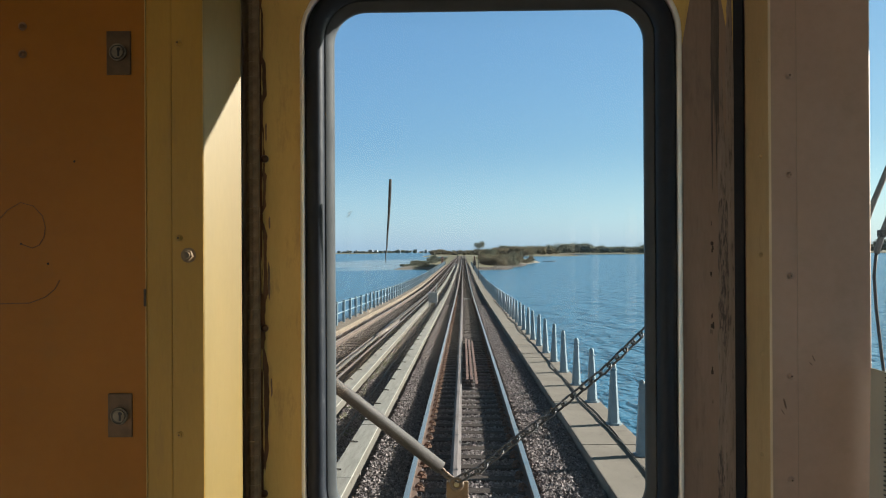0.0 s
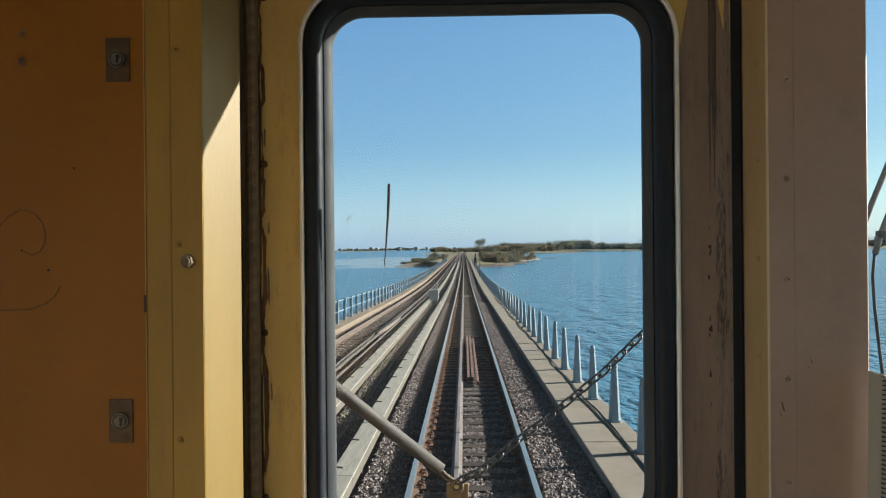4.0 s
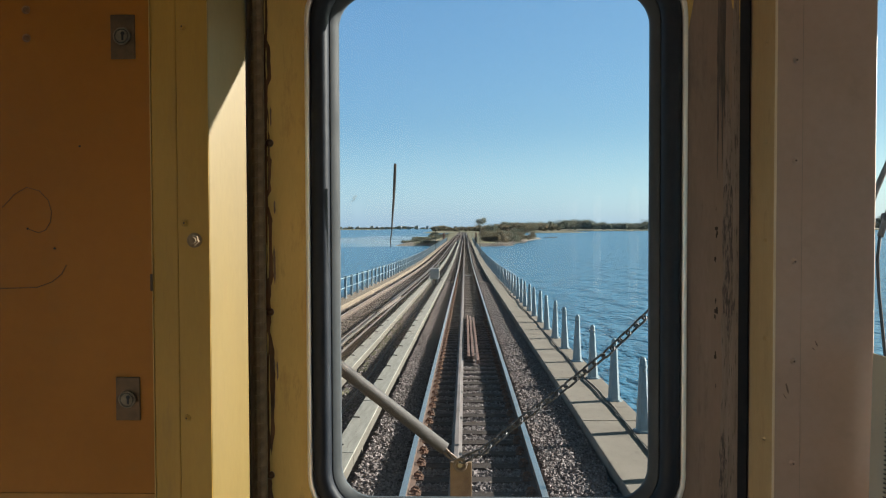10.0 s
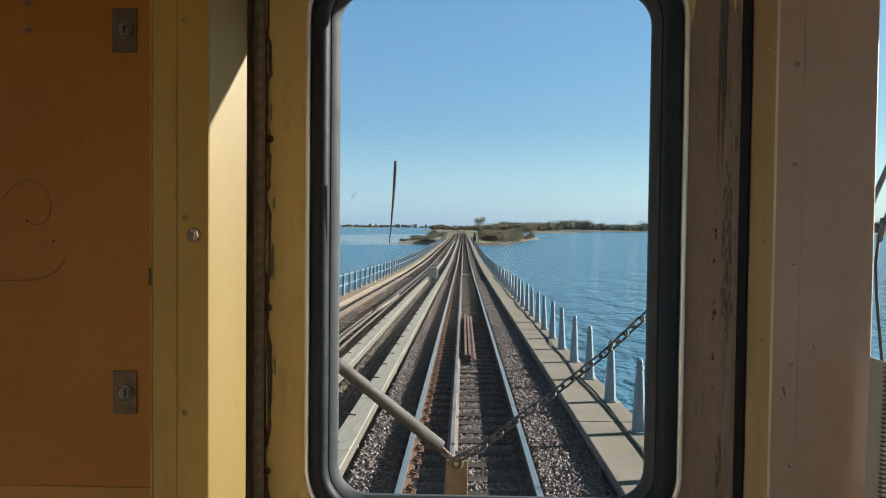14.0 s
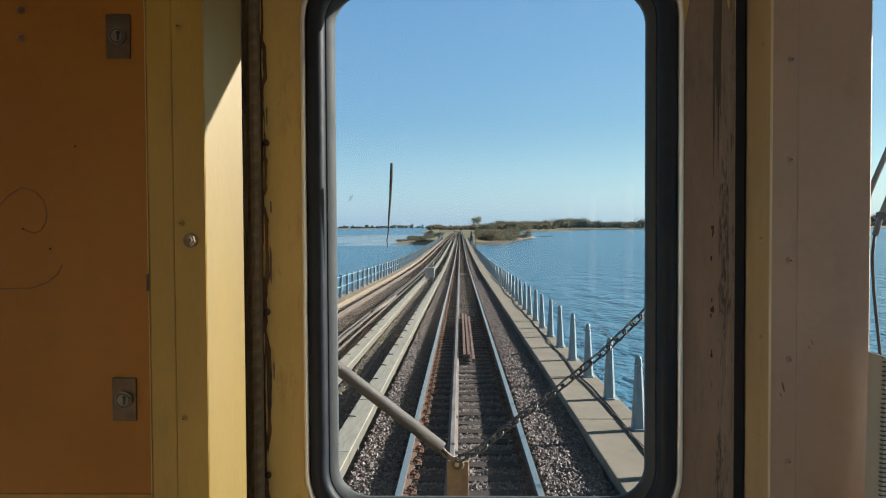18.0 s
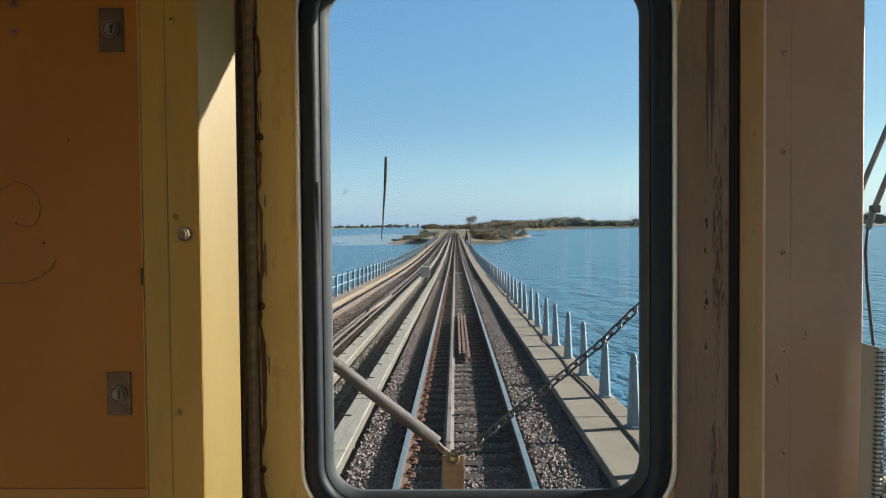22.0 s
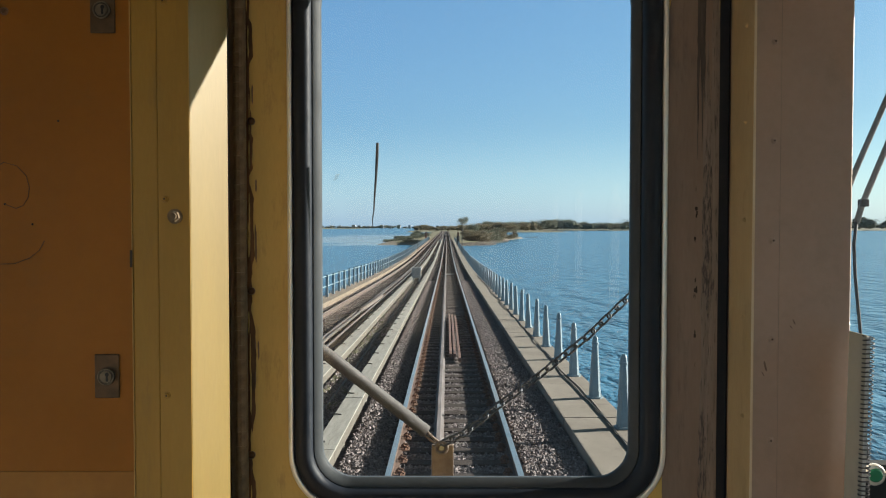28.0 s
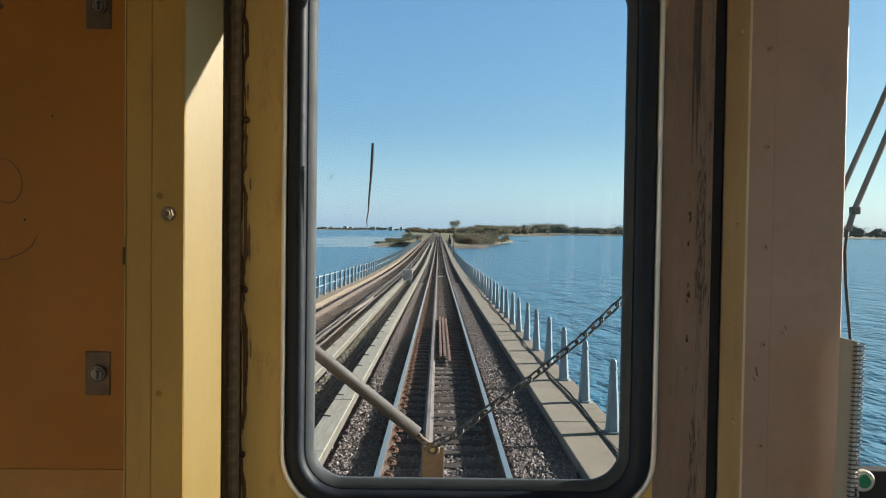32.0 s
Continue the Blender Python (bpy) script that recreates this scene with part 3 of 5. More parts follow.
for x, z in ((-0.626, 2.953), (-0.702, 2.838), (-0.664, 2.81)):
    part("paint_chip", tb([(x, Y_LEFT + 0.001, z), (x + 0.001, Y_LEFT - 0.0002, z)], 0.0016, 7), GRIME, cab)

# the end door
door = thing("end_door", "closed cream enamelled metro end door with a tall rubber-framed window", "door")
OUTW, OUTH = GW + 0.098, GH + 0.098
rect = round_rect((-0.399 + 0.331) / 2, (1.24 + 3.345) / 2, 0.730, 2.105, 0.001)
hole = round_rect(GX, GZ, OUTW, OUTH, 0.085)
part("leaf", loft([(rect, Y_DOOR), (hole, Y_DOOR), (hole, 1.188), (rect, 1.188)], closed=True), DOORP, door)


def rim(offset, r):
    return round_rect(GX + 0.03 * offset, GZ, GW + 2 * offset, GH + 2 * offset, r)


gasket = part("gasket", loft([(rim(0.0125, 0.060), 1.172), (rim(0.0132, 0.061), 1.162), (rim(0.016, 0.064), 1.1535), (rim(0.022, 0.069), 1.1495), (rim(0.032, 0.077), 1.1505),
                              (rim(0.040, 0.084), 1.156), (rim(0.0435, 0.087), 1.165), (rim(0.0435, 0.087), 1.20), (rim(0.0125, 0.060), 1.20)], closed=True), BLACK, door, "black rubber window gasket", True)
part("locking_strip", loft([(rim(0.0435, 0.087), 1.171), (rim(0.0437, 0.0872), 1.1582), (rim(0.0465, 0.089), 1.1586), (rim(0.0495, 0.0915), 1.1596), (rim(0.0515, 0.093), 1.1618), (rim(0.0515, 0.093), 1.172)], closed=True), surf("bright_metal_strip", (0.88, 0.86, 0.82), (0.82, 0.80, 0.75), 0.35, 20, 0.0, metal=0.35), door, "thin pale locking strip", True)
part("inner_rim", loft([(rim(0.0, 0.05), 1.178), (rim(0.0012, 0.051), 1.1755), (rim(0.0105, 0.058), 1.1655), (rim(0.0127, 0.060), 1.1650), (rim(0.0127, 0.060), 1.186), (rim(0.0, 0.05), 1.186)], closed=True),
     surf("grey_rubber_rim", (0.055, 0.062, 0.068), (0.042, 0.048, 0.053), 0.6, 20, 0.05, spec=0.3), door, "grey inner rim", True)
bm = bmesh.new()
f = bm.faces.new([bm.verts.new((x, 1.1805, z)) for x, z in rim(0.005, 0.055)])
pane = part("pane", bm, GLASS, door, "clear laminated glass with a dried streak")
streak = [(-0.1948, 1.1795, 2.937), (-0.1955, 1.1795, 2.917), (-0.1972, 1.1795, 2.884), (-0.1998, 1.1795, 2.850), (-0.2008, 1.1795, 2.830), (-0.2030, 1.1795, 2.818), (-0.2022, 1.1795, 2.806)]
part("streak", tb(streak, [0.0021, 0.0024, 0.0019, 0.0014, 0.0010, 0.0009, 0.0005], 8), SMEAR, door, "dried black streak on the glass")
for k, (x, z, h) in enumerate(((-0.263, 2.8825, 0.006), (-0.266, 2.878, 0.005), (0.1990, 3.082, 0.008))):
    part("smudge", ribbon(x, x + 0.005, z, z + h, 1.1797, 6, 0.002, 0.002, 80 + k, slant=0.005), SMUDGE, door)

hinge = part("hinge_leaf", bx(-0.4180, -0.4005, Y_DOOR - 0.016, 1.21, FLOOR_Z + 0.06, 3.345), GAP, door)
kn = mesh_of("knuckle", tb([(0, 0, -0.0109), (0, 0, -0.0104), (0, 0, 0.0104), (0, 0, 0.0109)], [0.0100, 0.0102, 0.0102, 0.0100], 12), HINGE)
for k in range(58):
    shared("knuckle", kn, door, pose(-0.4032, Y_DOOR - 0.014, 2.06 + 0.0222 * k))
FLAKE = surf("bare_brown_primer", (0.20, 0.09, 0.034), (0.07, 0.036, 0.018), 0.75, 40, 0.4, stretch=(2, 2, 0.3))
part("flaked_edge", ribbon(-0.399, -0.3895, 2.0, 3.34, Y_DOOR - 0.0006, 190, 0.0016, 0.0058, 3), FLAKE, door, "flaked paint and black grime beside the hinge")
for k, (xb, z, h) in enumerate(((-0.3845, 2.485, 0.195), (-0.3862, 3.055, 0.075), (-0.3855, 2.74, 0.13), (-0.3870, 2.30, 0.13), (-0.3868, 2.885, 0.07))):
    part("flaked_patch", ribbon(-0.398, xb, z, z + h, Y_DOOR - 0.0010, 60, 0.001, 0.0035, 170 + k), FLAKE, door)
    part("paint_sliver", ribbon(-0.3925, -0.3908, z + 0.15 * h, z + 0.8 * h, Y_DOOR - 0.0020, 26, 0.0014, 0.0014, 190 + k), DOORP, door)
for k, (x, z, h) in enumerate(((-0.3875, 2.995, 0.03), (-0.384, 2.75, 0.06), (-0.386, 2.555, 0.085), (-0.381, 2.60, 0.03), (-0.383, 2.86, 0.02))):
    part("paint_run", ribbon(x, x + 0.0022, z, z + h, Y_DOOR - 0.0005, 24, 0.0012, 0.0012, 11 + k), TANPL, door)
for k in range(9):
    z = 2.33 + 0.103 * k + 0.02 * math.sin(k * 2.1)
    part("paint_sliver", ribbon(-0.3935 + 0.0015 * math.sin(k * 1.3), -0.3923 + 0.0015 * math.sin(k * 1.3), z, z + 0.045 + 0.02 * math.sin(k * 3.3), Y_DOOR - 0.0016, 26, 0.001, 0.001, 140 + k), DOORP, door)
rv = mesh_of("rivet", tb([(0, 0.003, 0), (0, -0.002, 0), (0, -0.005, 0), (0, -0.0062, 0)], [0.0062, 0.006, 0.004, 0.001], 14), RIVET, True)
for k, z in enumerate((3.228, 2.969, 2.707, 2.451, 2.19)):
    shared("rivet", rv, door, pose(-0.3885 - 0.0015 * (k - 1), Y_DOOR - 0.0015, z))
part("edge_gap", bx(0.3315, 0.3508, 1.183, 1.21, FLOOR_Z, 3.36), DARK, door)
part("edge_seal", bx(0.3315, 0.3495, Y_DOOR + 0.004, 1.185, FLOOR_Z + 0.05, 3.345, bevel=0.003), BLACK, door, "black edge seal")
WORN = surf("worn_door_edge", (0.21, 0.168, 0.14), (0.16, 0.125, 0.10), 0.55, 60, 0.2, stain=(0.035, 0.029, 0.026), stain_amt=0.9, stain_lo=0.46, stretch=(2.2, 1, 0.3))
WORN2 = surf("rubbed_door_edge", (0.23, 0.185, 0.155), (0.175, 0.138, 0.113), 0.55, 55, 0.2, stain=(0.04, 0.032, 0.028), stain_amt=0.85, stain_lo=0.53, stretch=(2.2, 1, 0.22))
# sheet over the right stile: soil plus painted-in loss of bounce light
part("soiled_stile", ribbon(0.2485, 0.3306, 1.9, 3.344, Y_DOOR - 0.0001, 120, 0.0012, 0.0008, 37), DULLED, door, "grey-brown soiled stile, its colour dulled for weaker bounce light")
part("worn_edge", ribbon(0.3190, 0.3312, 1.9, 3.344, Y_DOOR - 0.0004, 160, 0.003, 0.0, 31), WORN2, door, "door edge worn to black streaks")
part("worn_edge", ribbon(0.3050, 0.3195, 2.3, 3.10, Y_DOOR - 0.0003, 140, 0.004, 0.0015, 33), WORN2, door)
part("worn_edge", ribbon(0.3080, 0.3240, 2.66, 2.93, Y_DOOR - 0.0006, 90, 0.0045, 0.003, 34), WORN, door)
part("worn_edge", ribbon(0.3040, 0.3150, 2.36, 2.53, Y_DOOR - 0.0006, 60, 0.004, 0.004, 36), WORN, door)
SCUFF = surf("blackened_scuffs", (0.05, 0.042, 0.038), (0.10, 0.082, 0.068), 0.65, 60, 0.2, stretch=(2, 2, 0.3))
for k in range(9):
    x, z = 0.2972 + 0.0012 * k + 0.0008 * math.sin(k * 2.7), 2.91 + 0.16 * abs(math.sin(k * 1.9))
    part("worn_patch", ribbon(x, x + 0.0022, z, 3.344, Y_DOOR - 0.0007 - 0.0001 * (k % 3), 90, 0.0012, 0.0012, 230 + k), SCUFF, door)
for k in range(16):
    z = 2.64 + 0.075 * math.sin(k * 2.3) + 0.012 * k
    part("paint_chip", ribbon(0.2955 + 0.002 * math.sin(k), 0.298 + 0.002 * math.sin(k * 1.7), z, z + 0.007, Y_DOOR - 0.0004, 6, 0.001, 0.001, 60 + k), GRIME, door)
part("sill", bx(-0.42, 0.35, 1.10, Y_OUT, FLOOR_Z, 1.24, bevel=0.004), STEEL, door)

# right front window
win = thing("window_1", "cab window in a black seal beside the end door", "window", kind="structure")
part("window_frame", loft([(round_rect(0.9215, 2.80, 0.816, 1.0, 0.03), 1.19), (round_rect(0.9215, 2.80, 0.785, 0.97, 0.03), 1.19), (round_rect(0.9215, 2.80, 0.785, 0.97, 0.03), 1.23), (round_rect(0.9215, 2.80, 0.816, 1.0, 0.03), 1.23)], closed=True), BLACK, win)
bm = bmesh.new()
bm.faces.new([bm.verts.new((x, 1.21, z)) for x, z in round_rect(0.9215, 2.80, 0.79, 0.975, 0.03)])
pane = part("pane", bm, GLASS, win)
pane.visible_shadow = False

# spiral notebook and push-button box by that window
nb = thing("spiral_notebook", "buff spiral-bound notebook standing upright against the window post", "notebook")
part("cover", bx(0.5005, 0.5025, 1.052, 1.098, 2.302, 2.655, bevel=0.0006), PAPER, nb, "buff card cover")
part("pages", bx(0.5027, 0.5065, 1.054, 1.097, 2.304, 2.653), surf("white_paper", (0.75, 0.74, 0.70), None, 0.8, 10, 0.02), nb)
part("spine", bx(0.5010, 0.5060, 1.0505, 1.0535, 2.304, 2.653), surf("punched_paper_edge", (0.68, 0.68, 0.66), None, 0.8, 10, 0.02), nb)
bm = bmesh.new()
coil = [(0.5035 + 0.0072 * math.cos(a), 1.0505 + 0.0072 * math.sin(a), 2.306 + 0.0064 * a / math.tau) for a in [k * math.tau / 10 for k in range(545)]]
part("wire_coil", tube(bm, coil, 0.0011, 5), surf("dark_coated_wire", (0.05, 0.05, 0.055), None, 0.35, 10, 0, metal=0.3), nb, "dark wire coil")
spot = Vector((0.5035, 1.05, 2.655))                 # it leans a little
nb.matrix_basis = Matrix.Translation(spot + Vector((-0.0025, 0, 0))) @ Matrix.Rotation(radians(1.0), 4, "Y") @ Matrix.Translation(-spot)
shelf = solid("sill_shelf", bx(0.40, 1.33, 1.0, Y_RIGHT - 0.002, 2.27, 2.30, bevel=0.004), BLACK, "black window sill shelf fixed to the end wall", "shelf")
bt = thing("push_button_box", "black control box with a round green push button", "control box")
part("case", bx(0.5045, 0.62, 1.072, 1.098, 2.302, 2.467, bevel=0.004), DARK, bt)
part("bezel", tb([(0.5222, 1.073, 2.4535), (0.5222, 1.0675, 2.4535), (0.5222, 1.066, 2.4535)], [0.0155, 0.0155, 0.0138], 28), TRIM, bt, "light metal bezel")
part("button", tb([(0.5222, 1.068, 2.4535), (0.5222, 1.0652, 2.4535), (0.5222, 1.0644, 2.4535)], [0.0100, 0.0100, 0.0085], 24), GREENL, bt, "green push button")

# the rest of the car closes the place behind the camera
car = thing("car_body", "stainless metro car body with pale lining", "rail car", kind="structure")
part("floor", bx(-1.5, 1.5, -9.0, 1.225, 1.05, FLOOR_Z), FLOORM, car)
part("ceiling", bx(-1.5, 1.5, -9.0, 1.225, CEIL_Z, 3.62), LINING, car)
part("rear_wall", bx(-1.5, 1.5, -9.1, -9.0, 1.05, 3.62), LINING, car)
for sx in (-1, 1):
    x0, x1 = sorted((sx * 1.45, sx * 1.52))
    part("side_wall", bx(x0, x1, -9.0, 1.225, 1.05, 1.90), DADO, car)
    part("side_wall", bx(x0, x1, -9.0, 1.225, 3.22, 3.62), LINING, car)
    ys = [-9.0, -8.8, -7.0, -6.85, -5.0, -4.85, -3.0, -2.85, -1.0, -0.85, 1.0, 1.225]
    for a, b in zip(ys[0::2], ys[1::2]):
        part("side_pier", bx(x0, x1, a, b, 1.90, 3.22), LINING, car)
    part("skirt", bx(*sorted((sx * 1.52, sx * 1.535)), -9.0, 1.225, 0.95, 2.05), STAINLESS, car)
part("roof", prism([(-1.53, 3.62), (-1.2, 3.78), (-0.5, 3.86), (0.5, 3.86), (1.2, 3.78), (1.53, 3.62)], -9.0, 1.235), STAINLESS, car)

# safety chains across the car end
ch = thing("safety_chain", "rusty safety chain with a grey rubber sleeve across the car end", "chain")
part("sleeve", tb([(-0.68, 1.215, 2.86), (-0.60, 1.40, 2.79), (-0.45, 1.43, 2.672), (-0.33, 1.445, 2.574), (-0.126, 1.45, 2.413)], 0.0125, 14), HOSE, ch, "grey rubber hose sleeve", True)
bm = bmesh.new()
for off in (-0.006, 0.006):
    tube(bm, [(-0.134, 1.45, 2.418 + off), (-0.118, 1.447, 2.402 + off * 0.8), (-0.101, 1.446, 2.391 + off * 0.4)], 0.0026, 8)
part("hook", bm, HOOK, ch, "worn tan-grey steel hook")
bm = bmesh.new()
tube(bm, [(-0.097 + 0.011 * math.cos(a), 1.444, 2.384 + 0.011 * math.sin(a)) for a in [k * math.tau / 16 for k in range(17)]], 0.0032, 8)
part("ring", bm, HOOK, ch)
link = bmesh.new()
pts = []
for k in range(21):
    a = k * math.tau / 20
    pts.append((0.0075 * math.cos(a) + (0.0062 if math.cos(a) > 0 else -0.0062), 0.0068 * math.sin(a), 0))
tube(link, pts, 0.0022, 7, cap=False)
lk = mesh_of("link", link, CHAIN, True)
ctrl = [Vector(p) for p in ((-0.086, 1.446, 2.396), (-0.05, 1.447, 2.414), (0.010, 1.448, 2.463), (0.096, 1.45, 2.527), (0.185, 1.45, 2.600), (0.260, 1.45, 2.673), (0.40, 1.455, 2.81), (0.52, 1.46, 2.945), (0.625, 1.462, 3.06))]
dense = []
for a, b in zip(ctrl, ctrl[1:]):
    n = max(2, int((b - a).length / 0.0212 + 0.5))
    dense += [(a.lerp(b, k / n), (b - a).normalized()) for k in range(n)]
for k, (p, d) in enumerate(dense):
    rot = d.to_track_quat("X", "Z").to_matrix().to_4x4()
    shared("link", lk, ch, Matrix.Translation(p) @ rot @ pose(0, 0, 0, 35 + 90 * (k % 2)))
bar = thing("end_bar", "tan painted flat steel bar at the car end", "bar")
part("bar", bx(-0.1165, -0.0745, 1.446, 1.456, 1.1, 2.388, bevel=0.002), TANPL, bar)
part("bracket", bx(-0.13, -0.06, 1.21, 1.457, 1.06, 1.13, bevel=0.003), STEEL, bar)
part("pin", tb([(-0.097, 1.44, 2.384), (-0.097, 1.462, 2.384)], 0.0045, 10), STEEL, bar)
st = thing("end_stanchion", "grey steel stanchion at the car end that holds the chain", "stanchion")
part("post", tb([(0.64, 1.47, 1.06), (0.64, 1.47, 3.12)], 0.014, 10), STEEL, st)
part("bracket", bx(0.61, 0.67, 1.215, 1.485, 1.0, 1.06, bevel=0.003), STEEL, st)
part("eye", tb([(0.628, 1.464, 3.06), (0.64, 1.47, 3.062)], 0.007, 8), CHAIN, st)
hz = thing("end_hose", "two pale grey hoses slanting down outside the window", "hose")
part("hose", tb([(0.95, 1.56, 3.46), (0.86, 1.6, 3.15), (0.83, 1.6, 3.076), (0.80, 1.6, 3.005), (0.766, 1.6, 2.924), (0.72, 1.6, 2.80), (0.70, 1.55, 2.4), (0.70, 1.215, 1.9)], 0.0058, 10), HOSE2, hz, "", True)
part("hose", tb([(0.97, 1.56, 3.38), (0.88, 1.6, 3.10), (0.831, 1.6, 2.976), (0.800, 1.6, 2.900), (0.781, 1.6, 2.853), (0.770, 1.6, 2.815)], 0.0062, 10), HOSE2, hz, "", True)
part("cord", tb([(0.770, 1.6, 2.818), (0.765, 1.6, 2.77), (0.769, 1.6, 2.70), (0.780, 1.6, 2.598), (0.783, 1.59, 2.53), (0.768, 1.56, 2.42), (0.74, 1.45, 2.2), (0.72, 1.215, 1.9)], 0.0036, 8), HOSE, hz, "thin dark cord below the hose", True)
part("clip", bx(0.775, 0.792, 1.591, 1.609, 2.848, 2.864, bevel=0.003), HOSE, hz)

# ---------------------------------------------------------------- trestle, tracks and bay
SEA = -3.2
bm = bmesh.new()
s = 4600
bm.faces.new([bm.verts.new(p) for p in ((-s, -s, SEA), (s, -s, SEA), (s, s, SEA), (-s, s, SEA))])
solid("water", bm, WATER, "rippled blue bay water reaching the horizon", "water", "structure")

X_R = 1.65                       # inner edge of the right walkway
X_LW, X_LF = -5.35, -5.85        # left walkway edge and fence line
Y0, Y1 = -132.0, 252.0           # the trestle
trestle = thing("trestle", "long concrete railway trestle over the bay", "bridge", kind="structure")
part("deck", bx(-6.3, 2.60, Y0, Y1, -1.15, -0.30), CONC2, trestle)
part("ballast_wall", bx(X_R + 0.03, X_R + 0.14, Y0, Y1, -0.30, -0.141), CONC2, trestle)
part("ballast_wall", bx(X_LW - 0.14, X_LW, Y0, Y1, -0.30, -0.165), TANW, trestle)
pier = mesh_of("pier", bx(-5.2, 2.2, -0.55, 0.55, -4.6, -1.15, bevel=0.08), CONC2)
for k in range(32):
    shared("pier", pier, trestle, pose(0, Y0 + 6 + 12.0 * k, 0))
ballast = solid("ballast_bed", bx(X_LW, X_R, Y0, 700, -0.36, -0.245), BALLAST, "dark crushed stone ballast bed", "ballast", "structure")

part("trough_fill", bx(-2.37, -1.69, Y0, 300, -0.245, -0.085), BALLAST, trestle, "rubble and silt between the third rails")
for x0, x1 in ((0.90, 1.645), (-1.42, -0.90)):
    part("ballast_shoulder", bx(x0, x1, Y0, 300, -0.245, -0.176), BALLAST, trestle, "crushed stone heaped over the sleeper ends")

# walkways of separate slabs
walk_r = thing("pavement_1", "sunlit tan concrete walkway along the track", "walkway", kind="structure")
slab = mesh_of("slab", bx(X_R + 0.012, 2.58, 0.008, 3.648, -0.14, 0.0, bevel=0.012), CONC)
for k in range(-36, 68):
    shared("slab", slab, walk_r, pose(0, 3.66 * k + 0.6, 0.004 * math.sin(k * 2.1)))
walk_l = thing("pavement_2", "sandy walkway beyond the far track", "walkway", kind="structure")
slab = mesh_of("slab", bx(X_LF - 0.25, X_LW - 0.005, 0.01, 7.31, -0.16, -0.02, bevel=0.012), TANW)
for k in range(-18, 34):
    shared("slab", slab, walk_l, pose(0, 7.32 * k, 0.004 * math.sin(k * 1.3)))


def rail_profile(x, top=0.0, w=0.073, h=0.19):
    hw = w / 2
    return [(x - 0.075, top - h), (x + 0.075, top - h), (x + 0.075, top - h + 0.012), (x + 0.013, top - h + 0.03), (x + 0.010, top - 0.048), (x + hw, top - 0.036), (x + hw, top - 0.006),
            (x + hw - 0.008, top - 0.001), (x - hw + 0.008, top - 0.001), (x - hw, top - 0.006), (x - hw, top - 0.036), (x - 0.010, top - 0.048), (x - 0.013, top - h + 0.03), (x - 0.075, top - h + 0.012)]


def railway(name, xc, label, near, guard):
    tr = thing(name, label, "railway track", "railway tracks", kind="structure")
    for x in (xc - 0.7525, xc + 0.7525):
        r = part("rail", prism(rail_profile(x), Y0 - 60, 700), RUST if xc == 0 else RUSTD, tr)
        part("rail_head", bx(x - 0.034, x + 0.034, Y0 - 60, 700, -0.004, 0.0015), RAILTOP if xc == 0 else GUARD, r, "worn rail head")
    part("guard_rail", prism(rail_profile(xc + guard, -0.035, 0.07, 0.14), Y0 - 60, 700), GUARD, tr, "rusty inner guard rail")
    ties = mesh_of("sleeper", bx(-1.28, 1.28, -0.11, 0.11, -0.36, -0.186, bevel=0.012), TIE)
    rnd = random.Random(5 + int(xc))
    step = 0.58
    far = bmesh.new()
    for k in range(-220, 900):
        y = k * step + rnd.uniform(-0.02, 0.02)
        if near[0] < y < near[1]:
            shared("sleeper", ties, tr, pose(xc + rnd.uniform(-0.03, 0.03), y, rnd.uniform(-0.008, 0.004), 0, 0, rnd.uniform(-0.6, 0.6)))
        elif y < 430:
            box(far, xc - 1.28, xc + 1.28, y - 0.11, y + 0.11, -0.36, -0.188)
    tagged(part("sleepers_beyond", far, TIE, tr), kind="stuff")
    # base plates, spikes and clips along the rails
    bm = bmesh.new()
    box(bm, -0.10, 0.16, -0.095, 0.095, -0.186, -0.170, bevel=0.004)
    for yy in (-0.055, 0.055):
        tube(bm, [(0.10, yy, -0.18), (0.10, yy, -0.135), (0.085, yy, -0.118)], [0.015, 0.015, 0.02], 7)
        tube(bm, [(0.05, yy * 0.6, -0.145), (0.085, yy, -0.115), (0.125, yy, -0.128), (0.14, yy * 0.4, -0.152)], 0.014, 6)
    pl = mesh_of("rail_clip", bm, RUSTY2)
    if xc == 0:
        for k in range(11, 120):
            for x, sgn in ((-0.7525, 0), (0.7525, 180)):
                if sgn == 0 and x > 0 and k > 70:
                    continue
                shared("rail_clip", pl, tr, pose(x, k * step, 0, 0, 0, sgn))
    return tr


railway("railway_1", 0.0, "running track of steel rails on dark timber sleepers", (4, 125), -0.205)
railway("railway_2", -3.86, "second track with rusty rails on timber sleepers", (8, 90), 0.30)

